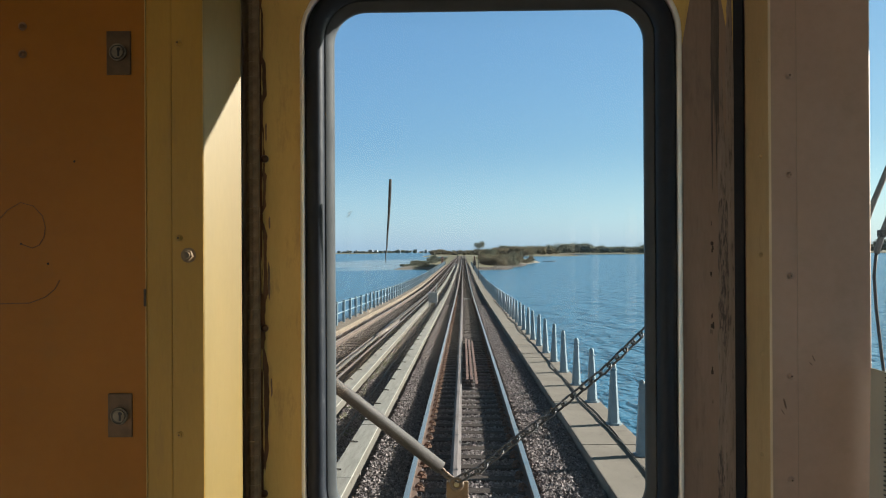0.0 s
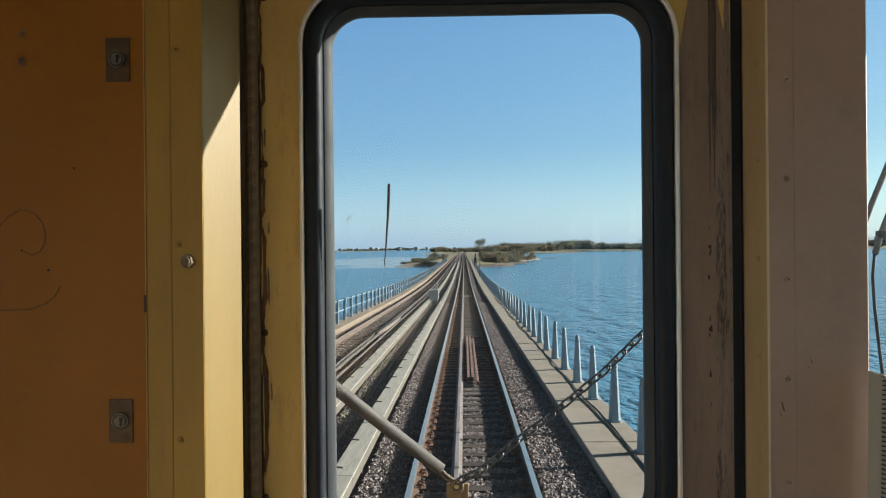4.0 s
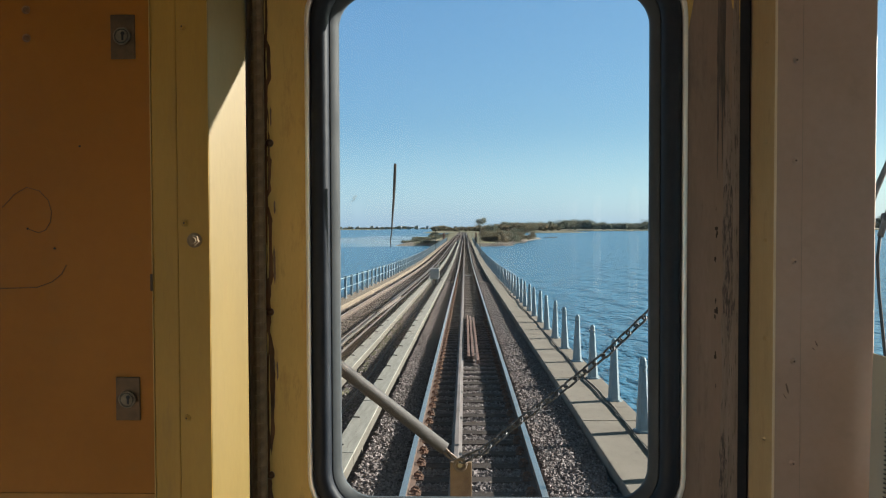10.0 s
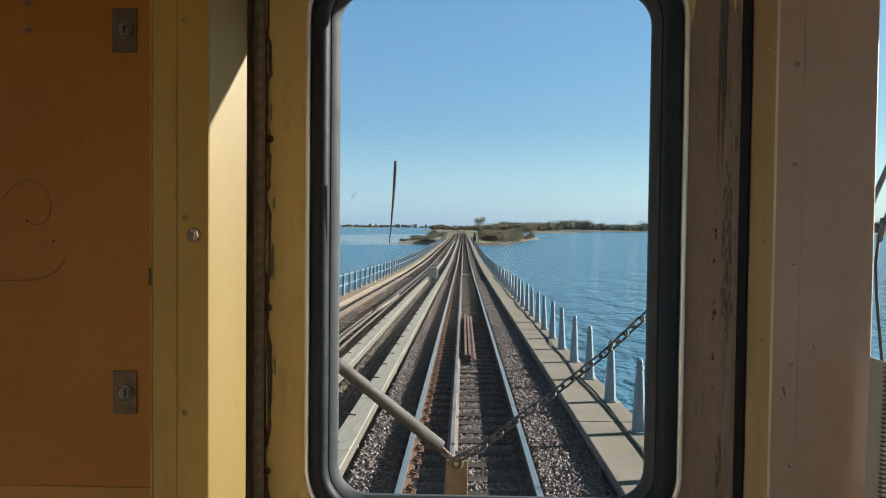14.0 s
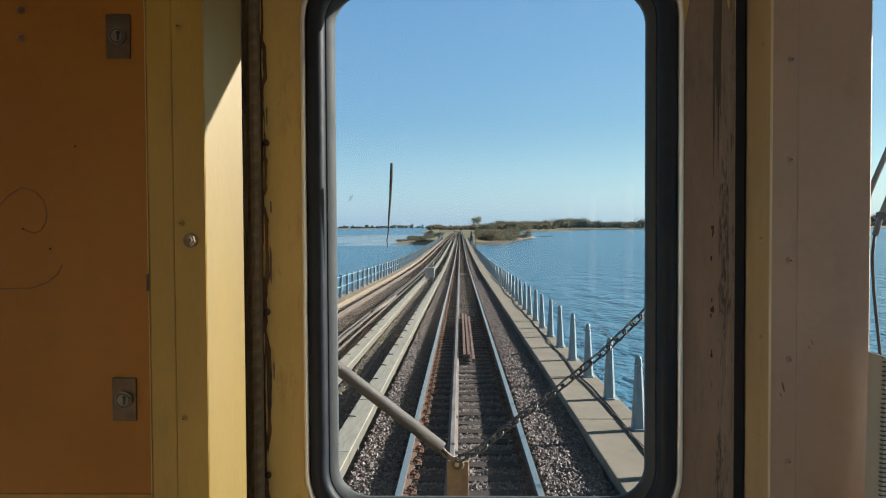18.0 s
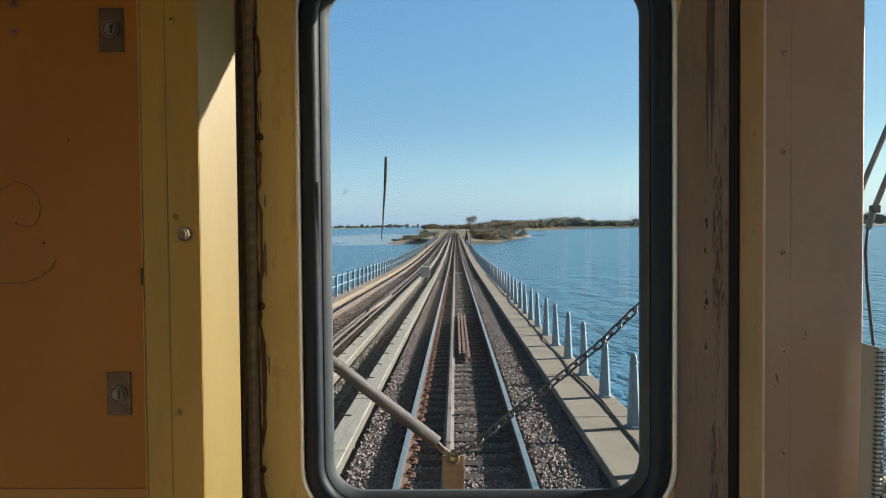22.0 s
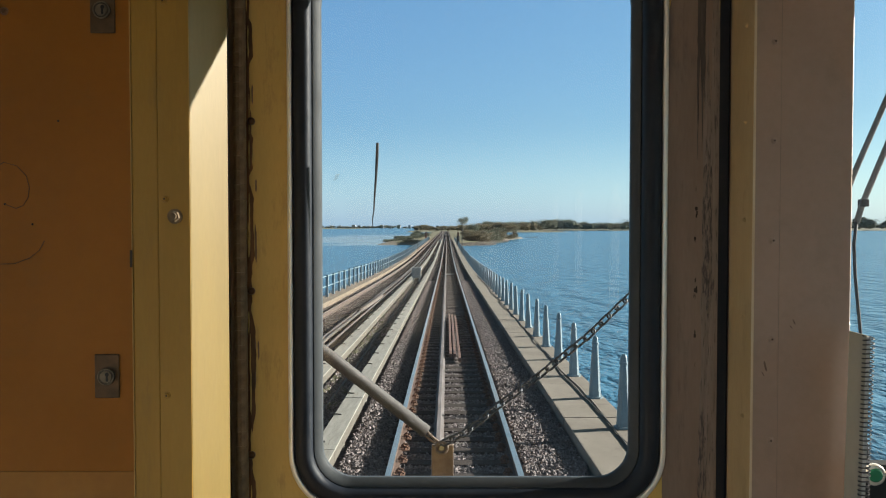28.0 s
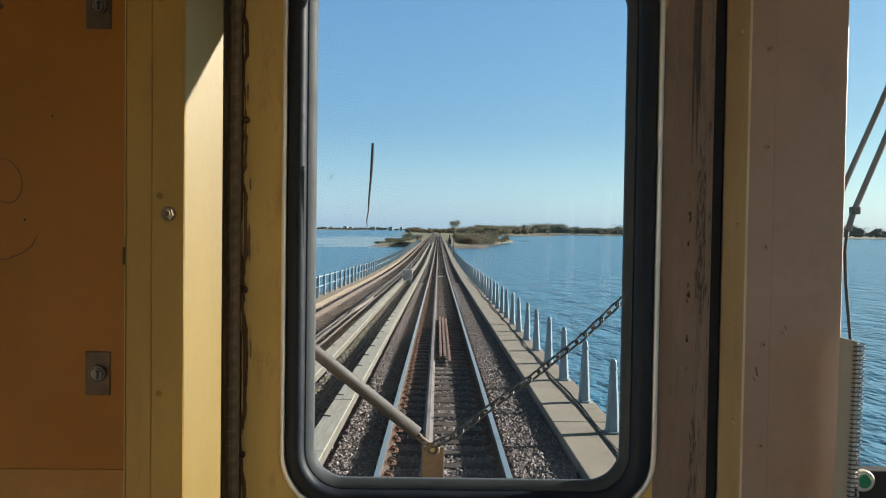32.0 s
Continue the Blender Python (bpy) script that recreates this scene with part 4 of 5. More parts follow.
# ballast stones, densest where they show large
def stones(name, label, spans, seed):
    rng = np.random.default_rng(seed)
    P = []
    for x0, x1, y0, y1, n, base_z, lift, xc in spans:
        q = np.empty((n, 3))
        q[:, 0] = rng.uniform(x0, x1, n)
        q[:, 1] = y0 + (y1 - y0) * rng.uniform(0, 1, n) ** 1.5
        crib = rng.uniform(0, 1, n) < 0.93
        row = np.floor(q[:, 1] / 0.58) * 0.58
        q[:, 1] = np.where(crib & (np.abs(q[:, 0] - xc) < 1.25), row + rng.uniform(0.13, 0.45, n), q[:, 1])
        q[:, 2] = base_z + lift * rng.uniform(0, 1, n) ** 2
        P.append(q)
    P = np.concatenate(P)
    n = len(P)
    base = np.array([(1, 0, 0), (-1, 0, 0), (0, 1, 0), (0, -1, 0), (0, 0, 1), (0, 0, -1)], float)
    V = base[None] * rng.uniform(0.45, 1.4, (n, 6, 1)) + rng.uniform(-0.4, 0.4, (n, 6, 3))
    a = rng.uniform(0, np.pi, n)
    c, si = np.cos(a)[:, None], np.sin(a)[:, None]
    x, y = V[:, :, 0] * c - V[:, :, 1] * si, V[:, :, 0] * si + V[:, :, 1] * c
    V = np.stack([x, y, V[:, :, 2] * 0.75], -1) * rng.uniform(0.011, 0.030, (n, 1, 1)) + P[:, None]
    tri = np.array([(0, 2, 4), (2, 1, 4), (1, 3, 4), (3, 0, 4), (2, 0, 5), (1, 2, 5), (3, 1, 5), (0, 3, 5)])
    F = (tri[None] + 6 * np.arange(n)[:, None, None]).reshape(-1, 3)
    me = bpy.data.meshes.new(name)
    me.vertices.add(6 * n)
    me.vertices.foreach_set("co", V.reshape(-1))
    me.loops.add(F.size)
    me.loops.foreach_set("vertex_index", F.reshape(-1).astype(np.int32))
    me.polygons.add(len(F))
    me.polygons.foreach_set("loop_start", np.arange(0, F.size, 3, dtype=np.int32))
    me.update(calc_edges=True)
    me.materials.append(STONE)
    me.shade_flat()
    return tagged(new(name, me), label, "gravel", kind="stuff")


stones("ballast_stones", "loose grey and brown ballast stones between and beside the sleepers",
       [(-0.95, 0.95, 5.5, 22, 58000, -0.240, 0.046, 0), (-0.95, 0.95, 22, 70, 36000, -0.240, 0.046, 0),
        (0.87, 1.64, 6, 55, 36000, -0.172, 0.04, 50), (-1.42, -0.87, 6, 55, 26000, -0.172, 0.04, 50), (-2.36, -1.70, 7, 50, 30000, -0.078, 0.05, 50), (-5.3, -2.6, 12, 60, 38000, -0.236, 0.065, -3.86)], 3)

# third rails under their cover boards
def third_rail(xc, label):
    t = thing("third_rail", label, "third rail", "covered third rails", kind="structure")
    part("conductor_rail", prism(rail_profile(xc, 0.06, 0.08, 0.13), Y0, 280), RUST, t)
    board = mesh_of("cover_board", bx(xc - 0.14, xc + 0.14, 0.006, 3.044, 0.141, 0.165, bevel=0.005), COVER)
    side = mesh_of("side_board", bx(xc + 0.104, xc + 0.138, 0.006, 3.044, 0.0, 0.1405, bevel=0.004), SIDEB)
    post = mesh_of("insulator", bx(xc - 0.05, xc + 0.05, 1.45, 1.55, -0.24, 0.0), CONC2)
    clip = bmesh.new()
    tube(clip, [(xc - 0.155, 0.3, 0.10), (xc - 0.155, 0.3, 0.18), (xc - 0.09, 0.3, 0.184), (xc - 0.03, 0.315, 0.174)], 0.011, 6)
    ck = mesh_of("bracket", clip, CABLE)
    for k in range(-42, 82):
        shared("cover_board", board, t, pose(0, 3.05 * k, 0.004 * math.sin(k * 1.9)))
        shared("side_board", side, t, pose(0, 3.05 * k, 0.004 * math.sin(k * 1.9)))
        shared("insulator", post, t, pose(0, 3.05 * k, 0))
        if -3 < k < 40:
            shared("bracket", ck, t, pose(0, 3.05 * k, 0.0))
            shared("bracket", ck, t, pose(0, 3.05 * k + 1.5, 0.0))
    return t


third_rail(-1.56, "third rail under weathered cream-grey cover boards")
third_rail(-2.50, "second third rail under weathered cream-grey cover boards")

# cables lying along the line
def lay(name, x, z, r, y0, y1, amp, seed, label):
    pts = []
    y = y0
    while y < y1:
        pts.append((x + amp * noise.noise((y * 0.35, seed, 0)) + 0.4 * amp * noise.noise((y * 1.1, seed, 7)), y, z + 0.012 * abs(noise.noise((y * 0.7, seed, 3)))))
        y += 0.45
    return solid(name, tb(pts, r, 7), CABLE, label, "cable", smooth=True)


for x, r, seed in ((2.25, 0.011, 1.5), (2.27, 0.007, 2.1)):
    lay("cable", x, r, r, 3, 60, 0.09, seed, "dirty black cable lying slack along the walkway")
lay("cable", -1.84, -0.05, 0.022, 4, 150, 0.12, 4.5, "grey cable lying between the third rails")
lay("cable", -2.05, -0.05, 0.03, 4, 200, 0.06, 6.5, "thick dark cable between the third rails")
lay("cable", -3.42, -0.05, 0.05, 6, 200, 0.03, 8.5, "long rusty pipe along the second track")

# steel bars left between the running rails
scrap = thing("steel_bars", "rusty steel bars laid between the rails", "rail scrap")
for x, y0, y1 in ((0.0, 18.6, 29.0), (0.10, 18.6, 28.8), (0.21, 17.9, 28.2)):
    part("bar", bx(x - 0.032, x + 0.032, y0, y1, -0.145, -0.055, bevel=0.008), surf("brown_rusted_bar", (0.1776, 0.1036, 0.0777), (0.1184, 0.0666, 0.0518), 0.7, 6, 0.2), scrap)

pp = thing("pipe", "short grey pipe lying along the far track", "pipe")
part("barrel", tb([(-3.42, 29.6, -0.02), (-3.30, 34.0, -0.02), (-3.26, 37.8, -0.02)], 0.10, 12), surf("dull_grey_pipe", (0.12, 0.098, 0.085), (0.075, 0.06, 0.052), 0.75, 6, 0.2), pp, "", True)
part("chock", bx(-3.55, -3.15, 31.0, 31.2, -0.25, -0.12), TIE, pp)
part("chock", bx(-3.50, -3.10, 36.0, 36.2, -0.25, -0.12), TIE, pp)

# right railing: tapered posts with a cap
def taper_post():
    bm = bmesh.new()
    levels = [(0.0, 0.13, 0.11), (0.03, 0.13, 0.11), (0.031, 0.095, 0.08), (0.90, 0.048, 0.045), (0.908, 0.056, 0.053), (0.935, 0.056, 0.053), (0.942, 0.046, 0.043), (1.0, 0.043, 0.041), (1.03, 0.033, 0.031), (1.05, 0.015, 0.015)]
    rings = []
    for z, a, b in levels:
        rings.append([bm.verts.new((x, y, z)) for x, y in ((-a, -b * 0.55), (-a * 0.55, -b), (a * 0.55, -b), (a, -b * 0.55), (a, b * 0.55), (a * 0.55, b), (-a * 0.55, b), (-a, b * 0.55))])
    for p, q in zip(rings, rings[1:]):
        for k in range(8):
            bm.faces.new((p[k], p[(k + 1) % 8], q[(k + 1) % 8], q[k]))
    bm.faces.new(rings[-1])
    for z in (0.35, 0.62, 0.86):
        tube(bm, [(0.0, -0.09, z), (0.0, 0.09, z)], 0.012, 6)
    return mesh_of("post", bm, BLUEP)


X_P = 2.41
rail_r = thing("railing", "row of tapered pale blue steel posts along the walkway", "railing", kind="structure")
pm = taper_post()
for k in range(-66, 118):
    y = 10.9 + 2.14 * k
    if Y0 < y < Y1:
        shared("post", pm, rail_r, pose(X_P, y, 0.0, 0.7 * math.sin(k * 1.7), 0.9 * math.sin(k * 2.9), 0))
wire = bmesh.new()
for k in range(9, 112):
    y = 10.9 + 2.14 * k
    for z in (0.62, 0.88):
        tube(wire, [(X_P, y, z), (X_P, y + 0.92, z - 0.05), (X_P, y + 1.83, z)], 0.008, 4, cap=False)
part("wire", wire, CABLE, rail_r)

# left railing with two bars
rail_l = thing("railing", "pale blue steel railing with posts and bars beyond the far track", "railing", kind="structure")
lp = mesh_of("post", bx(-0.065, 0.065, -0.055, 0.055, -0.03, 1.06, bevel=0.012), BLUEP)
for k in range(-62, 114):
    shared("post", lp, rail_l, pose(X_LF, 3.0 + 2.14 * k, 0, 0, 0.8 * math.sin(k * 1.3), 0))
for z in (0.50, 0.98):
    part("bar", bx(X_LF - 0.022, X_LF + 0.022, Y0, Y1 - 8, z - 0.016, z + 0.016), BLUEP, rail_l)

# ---------------------------------------------------------------- lineside things
def case(x, y, label, z=-0.15):
    t = thing("equipment_case", label, "equipment box", "lineside equipment cases", m=pose(x, y, z + 0.07))
    part("body", bx(-0.29, 0.29, -0.2, 0.2, 0.34, 0.98, bevel=0.02), GREYBOX, t)
    part("lid", bx(-0.32, 0.32, -0.23, 0.23, 0.981, 1.03, bevel=0.015), GREYBOX, t)
    part("door", bx(-0.25, 0.25, -0.212, -0.202, 0.38, 0.94, bevel=0.004), GREYBOX, t)
    part("conduit", tb([(0.22, 0.1, 1.03), (0.22, 0.1, 1.6)], 0.015, 6), STEEL, t)
    part("handle", bx(0.17, 0.19, -0.235, -0.213, 0.6, 0.74, bevel=0.004), STEEL, t)
    for sx in (-0.2, 0.2):
        part("leg", bx(sx - 0.035, sx + 0.035, -0.05, 0.05, -0.03, 0.339), STEEL, t)
    return t


case(-2.08, 51.0, "light grey equipment case on two legs between the tracks").scale = (1.05, 1.0, 1.0)
case(-1.96, -68.0, "light grey equipment case on two legs between the tracks")
case(-1.96, 203.0, "light grey equipment case on two legs between the tracks")


def lamp_post(x, y, label, h=3.6):
    t = thing("lamp_post", label, "lamp post", "walkway lamp posts", m=pose(x, y, 0))
    part("base", tb([(0, 0, 0), (0, 0, 0.05), (0, 0, 0.25)], [0.11, 0.11, 0.06], 10), BLACKBOX, t)
    part("pole", tb([(0, 0, 0.2), (0, 0, h)], [0.05, 0.04], 10), BLACKBOX, t)
    part("head", tb([(0, 0, h), (0, 0, h + 0.08), (0, 0, h + 0.2), (0, 0, h + 0.28)], [0.06, 0.13, 0.11, 0.02], 10), BLACKBOX, t)
    return t


lamp_post(2.28, -126.0, "grey walkway lamp post beside the bridge end")
lamp_post(2.28, -69.0, "black walkway lamp post beside the track")
lamp_post(2.28, -8.5, "black walkway lamp post beside the track")
lamp_post(2.28, 61.0 + 60, "black walkway lamp post beside the track")
lamp_post(X_LF + 0.15, -100.0, "black lamp post on the far walkway")
lamp_post(X_LF + 0.15, 150.0, "black lamp post on the far walkway")


def signal(x, y, z, label, lens):
    t = thing("railway_signal", label, "railway signal", m=pose(x, y, z))
    part("cabinet", bx(-0.3, 0.3, -0.25, 0.25, 0.25, 1.75, bevel=0.02), BLACKBOX, t)
    part("cabinet", bx(0.34, 0.85, -0.25, 0.25, 0.25, 1.68, bevel=0.02), BLACKBOX, t)
    for sx in (-0.25, 0.25, 0.4, 0.8):
        part("leg", bx(sx - 0.04, sx + 0.04, -0.06, 0.06, -0.02, 0.249), BLACKBOX, t)
    part("mast", tb([(0, 0, 1.75), (0, 0, 2.05)], 0.06, 10), BLACKBOX, t)
    hd = part("signal_head", bx(-0.14, 0.14, -0.1, 0.1, 2.02, 3.05, bevel=0.05), BLACKBOX, t)
    for k, zz in enumerate((2.85, 2.6, 2.35)):
        part("hood", tb([(0, -0.10, zz), (0, -0.24, zz + 0.01)], [0.085, 0.08], 14), BLACKBOX, hd)
        part("lens", tb([(0, -0.235, zz), (0, -0.243, zz)], 0.066, 14), lens if k == 0 else PANE, hd)
    return t


signal(2.35, -42.0, -0.02, "black three-lens railway signal showing green on its cabinets", glow("signal_green", (0.05, 0.9, 0.45), 3.0))
signal(2.75, -103.0, -0.02, "black railway signal seen from its equipment cabinets", PANE)


def mast(x, y, h, label):
    t = thing("signal_mast", label, "signal mast", m=pose(x, y, -0.16))
    part("base", bx(-0.16, 0.16, -0.12, 0.12, -0.03, 0.05), BLACKBOX, t)
    part("pole", tb([(0, 0, 0.05), (0, 0, h)], 0.045, 9), BLACKBOX, t)
    part("signal_head", tb([(0, 0, h * 0.55), (0, 0, h * 0.58), (0, 0, h * 0.97), (0, 0, h)], [0.07, 0.14, 0.14, 0.07], 10), BLACKBOX, t)
    return t


mast(-1.96, -101.0, 4.0, "tall black signal mast between the tracks")
mast(-1.96, 262.0, 4.4, "tall black signal mast between the tracks")
jb = thing("junction_box", "black junction box between the third rails", "equipment box", m=pose(-1.96, -108.0, -0.17))
part("body", bx(-0.25, 0.25, -0.18, 0.18, 0, 1.05, bevel=0.02), BLACKBOX, jb)
part("lid", bx(-0.28, 0.28, -0.21, 0.21, 1.051, 1.10, bevel=0.01), BLACKBOX, jb)

cb = thing("relay_cabinet", "tall dark relay cabinet standing on the walkway", "equipment cabinet", m=pose(2.45, 178.0, 0.0))
part("body", bx(-0.32, 0.32, -0.3, 0.3, 0.1, 2.1, bevel=0.02), BLACKBOX, cb)
part("door", bx(-0.28, 0.28, -0.314, -0.302, 0.16, 2.02, bevel=0.004), BLACKBOX, cb)
part("plinth", bx(-0.34, 0.34, -0.32, 0.32, -0.02, 0.099), CONC2, cb)

# ---------------------------------------------------------------- truss bridge behind the train
truss = thing("truss_bridge", "silver-grey riveted steel truss railway bridge", "bridge", kind="structure")
TY0, TY1, TH = -190.0, -121.0, 6.4
for x in (3.6, -6.9):
    part("bottom_chord", bx(x - 0.25, x + 0.25, TY0, TY1, -0.9, -0.3), GREYST, truss)
    part("top_chord", bx(x - 0.22, x + 0.22, TY0, TY1 - 9, TH - 0.5, TH), GREYST, truss)
    ys = [TY0 + 8.6 * k for k in range(8)]
    for k, y in enumerate(ys):
        part("upright", bx(x - 0.15, x + 0.15, y - 0.18, y + 0.18, -0.3, TH - 0.5), GREYST, truss)
        if k < 7:
            y2 = ys[k + 1]
            part("diagonal", tb([(x, y, -0.3), (x, y2, TH - 0.5)] if k % 2 else [(x, y, TH - 0.5), (x, y2, -0.3)], 0.16, 4), GREYST, truss)
    for off in (-0.18, 0.18):
        part("end_post", tb([(x + off, TY1, -0.4), (x + off, TY1 - 9, TH)], 0.09, 4), GREYST, truss)
    lace = bmesh.new()
    for k in range(18):
        a, b = k / 18, (k + 1) / 18
        sg = 0.18 if k % 2 else -0.18
        tube(lace, [(x + sg, TY1 - 9 * a, -0.4 + (TH + 0.4) * a), (x - sg, TY1 - 9 * b, -0.4 + (TH + 0.4) * b)], 0.03, 4)
    part("lacing", lace, GREYST, truss)
for k in range(8):
    y = TY0 + 8.6 * k if k < 7 else TY1 - 9
    part("cross_beam", bx(-6.9, 3.6, y - 0.12, y + 0.12, TH - 0.35, TH - 0.1), GREYST, truss)
    part("cross_beam", bx(-6.9, 3.6, y - 0.12, y + 0.12, TH + 0.7, TH + 0.9), GREYST, truss)
    lace = bmesh.new()
    for j in range(12):
        x0 = -6.9 + 0.875 * j
        tube(lace, [(x0, y, TH - 0.1 if j % 2 else TH + 0.7), (x0 + 0.875, y, TH + 0.7 if j % 2 else TH - 0.1)], 0.06, 4)
    part("lacing", lace, GREYST, truss)
part("deck", bx(-6.6, 3.3, TY0, Y0, -0.9, -0.32), CONC2, truss)
edge = thing("platform_edge", "yellow-edged grey walkway plates at the bridge end", "walkway", kind="structure")
for k in range(5):
    part("plate", bx(1.80, 2.80, -137 + 1.2 * k, -135.82 + 1.2 * k, -0.05, 0.012, bevel=0.006), GREYST, edge)
    part("stripe", bx(1.82, 2.05, -136.98 + 1.2 * k, -135.86 + 1.2 * k, 0.013, 0.018), YELL, edge)

# ---------------------------------------------------------------- island and shores
def land_height(x, y):
    n1 = noise.noise((x * 0.05, y * 0.03, 1.0)) * 2 + noise.noise((x * 0.2, y * 0.1, 5.0)) * 0.6
    # right island
    right = 13 + (y - 244) * 0.17 if y < 420 else 43 - (y - 420) * 0.06
    front_r = (y - 243 + 4 * math.cos(x * 0.2)) / 8
    a = min((right + n1 * 2 - x) / 7, front_r, (x + 1) / 3)
    # spit on the left
    lx0 = -23 + (y - 248) * 0.012
    b = min((x - lx0 + n1 * 2) / 6, (y - 246 - (-8 - x) * 0.3) / 10, (2 - x) / 3, (330 - y) / 20 if x < -12 else 9)
    # causeway
    c = min((x + 13 + n1) / 4, (10 - x + n1) / 4, (y - 249) / 4)
    top = max(a, b, c)
    h = SEA - 0.6 + 2.0 * max(-1, min(1, top * 0.62 + 0.2))
    if -7.5 < x < 4 and y > 244:
        h = min(max(h, -2.1), -1.92) if top > 0.3 else h
    elif top > 0.5:
        h += 0.35 * n1
    return h


bm = bmesh.new()
xs = [-60 + 2.4 * i for i in range(58)]
ys = [232 + 3.6 * j for j in range(150)]
grid = [[bm.verts.new((x, y, land_height(x, y))) for x in xs] for y in ys]
for r0, r1 in zip(grid, grid[1:]):
    for i in range(len(xs) - 1):
        bm.faces.new((r0[i], r0[i + 1], r1[i + 1], r1[i]))
isl = solid("ground", bm, LAND, "low grassy island with sandy shore", "island", "structure", smooth=True)
isl.data.materials.append(SAND)
for p in isl.data.polygons:
    if p.center.z < SEA + 0.72:
        p.material_index = 1
ground2 = []
for nm, x0, x1, y0, y1 in (("ground_far", 60, 1700, 1085, 2600), ("ground_far", -1500, -230, 1900, 2700), ("ground_far", -45, 130, 745, 2600)):
    bm = bmesh.new()
    nx, ny = 60, 8
    g = [[bm.verts.new((x0 + (x1 - x0) * i / nx, y0 + (y1 - y0) * j / ny + (12 * noise.noise((i * 0.4, x0, 2)) if j == 0 else 0), SEA + (-0.3 if j == 0 or i in (0, nx) else 1.2 + 0.8 * noise.noise((i * 0.5, j, x0)))))
          for i in range(nx + 1)] for j in range(ny + 1)]
    for r0, r1 in zip(g, g[1:]):
        for i in range(nx):
            bm.faces.new((r0[i], r0[i + 1], r1[i + 1], r1[i]))
    solid(nm, bm, LAND, "low distant shore of dry marsh grass", "shore", "structure")

# shallow water beside the spit, its bright glint painted as a paler colour
SHALLOW = surf("pale_glint_shallows", (0.222, 0.2664, 0.2812), (0.148, 0.2072, 0.2368), 0.25, 0.05, 0.25, fine=0.9, stretch=(0.5, 2, 1), bdist=0.15)
bm = bmesh.new()
rows = []
for j in range(60):
    y = 240 + 5.5 * j
    spread = 1 - abs(j / 59 - 0.35) ** 1.4
    left = -16 - (46 + 0.28 * (y - 240)) * spread * (0.75 + 0.5 * noise.noise((y * 0.035, 4.0, 1.0)))
    right = -8 - 10 * (j < 2) + 2 * noise.noise((y * 0.05, 9.0, 1.0))
    rows.append([bm.verts.new((left + (right - left) * i / 6, y + 3 * noise.noise((i, j * 0.3, 2.0)), SEA + (0.03 if 0 < i and 0 < j < 59 else -0.05))) for i in range(7)])
for p, q in zip(rows, rows[1:]):
    for i in range(6):
        bm.faces.new((p[i], p[i + 1], q[i + 1], q[i]))
solid("shallows", bm, SHALLOW, "pale shallow water beside the spit, its glint put into the colour", "water", "structure")

# dark islet in the bay
bm = bmesh.new()
for k, (x, y, w) in enumerate(((47.0, 425.0, 2.6), (44.2, 426.0, 1.5), (49.5, 427.0, 1.4))):
    rings = [[bm.verts.new((x + w * q * math.cos(a) * (1 + 0.25 * noise.noise((a, k, 1))), y + 0.8 * w * q * math.sin(a), SEA + z)) for a in [i * math.tau / 10 for i in range(10)]] for q, z in ((1.0, -0.3), (0.85, 0.12), (0.45, 0.32))]
    for p, q in zip(rings, rings[1:]):
        for i in range(10):
            bm.faces.new((p[i], p[(i + 1) % 10], q[(i + 1) % 10], q[i]))
    bm.faces.new(rings[-1])
solid("rock_islet", bm, surf("wet_dark_rock", (0.075, 0.065, 0.055), (0.04, 0.036, 0.03), 0.7, 3, 0.5), "small dark rock islet awash in the bay", "rock")

# rusty plate walls where the trestle meets the island
for x, y, n in ((3.6, 250, 9), (-7.0, 250, 9)):
    w = thing("abutment_wall", "rusty red ribbed steel wall at the island end of the trestle", "bridge wall", "abutment walls")
    for k in range(n):
        part("panel", bx(x - 0.08, x + 0.08, y + 1.5 * k + 0.02, y + 1.5 * k + 1.48, -1.5, 2.1 + 0.3 * (k > 3)), REDST, w)
        part("rib", bx(x - 0.16, x + 0.16, y + 1.5 * k - 0.07, y + 1.5 * k + 0.07, -1.5, 2.2 + 0.3 * (k > 3)), REDST, w)

# boulders along the island's shore
rng = random.Random(77)
V, F = [], []
while len(V) < 6 * 2600:
    x, y = rng.uniform(4, 46), 238 + 90 * rng.random() ** 2
    h = land_height(x, y)
    if not SEA - 0.25 < h < SEA + 0.7:
        continue
    i, sz = len(V), rng.uniform(0.16, 0.48)
    for d in ((1, 0, 0), (-1, 0, 0), (0, 1, 0), (0, -1, 0), (0, 0, 1), (0, 0, -1)):
        k = sz * rng.uniform(0.6, 1.3)
        V.append((x + d[0] * k + rng.uniform(-0.1, 0.1), y + d[1] * k, h + 0.05 + d[2] * k * 0.7))
    F += [(i + a, i + b, i + c) for a, b, c in ((0, 2, 4), (2, 1, 4), (1, 3, 4), (3, 0, 4), (2, 0, 5), (1, 2, 5), (3, 1, 5), (0, 3, 5))]
me = bpy.data.meshes.new("shore_stones")
me.from_pydata(V, [], F)
me.materials.append(surf("grey_shore_boulder", (0.15, 0.135, 0.118), (0.075, 0.067, 0.058), 0.85, 2, 0.4, rand=0.5))
tagged(new("shore_stones", me), "grey broken boulders along the island's shore", "boulders", kind="stuff")

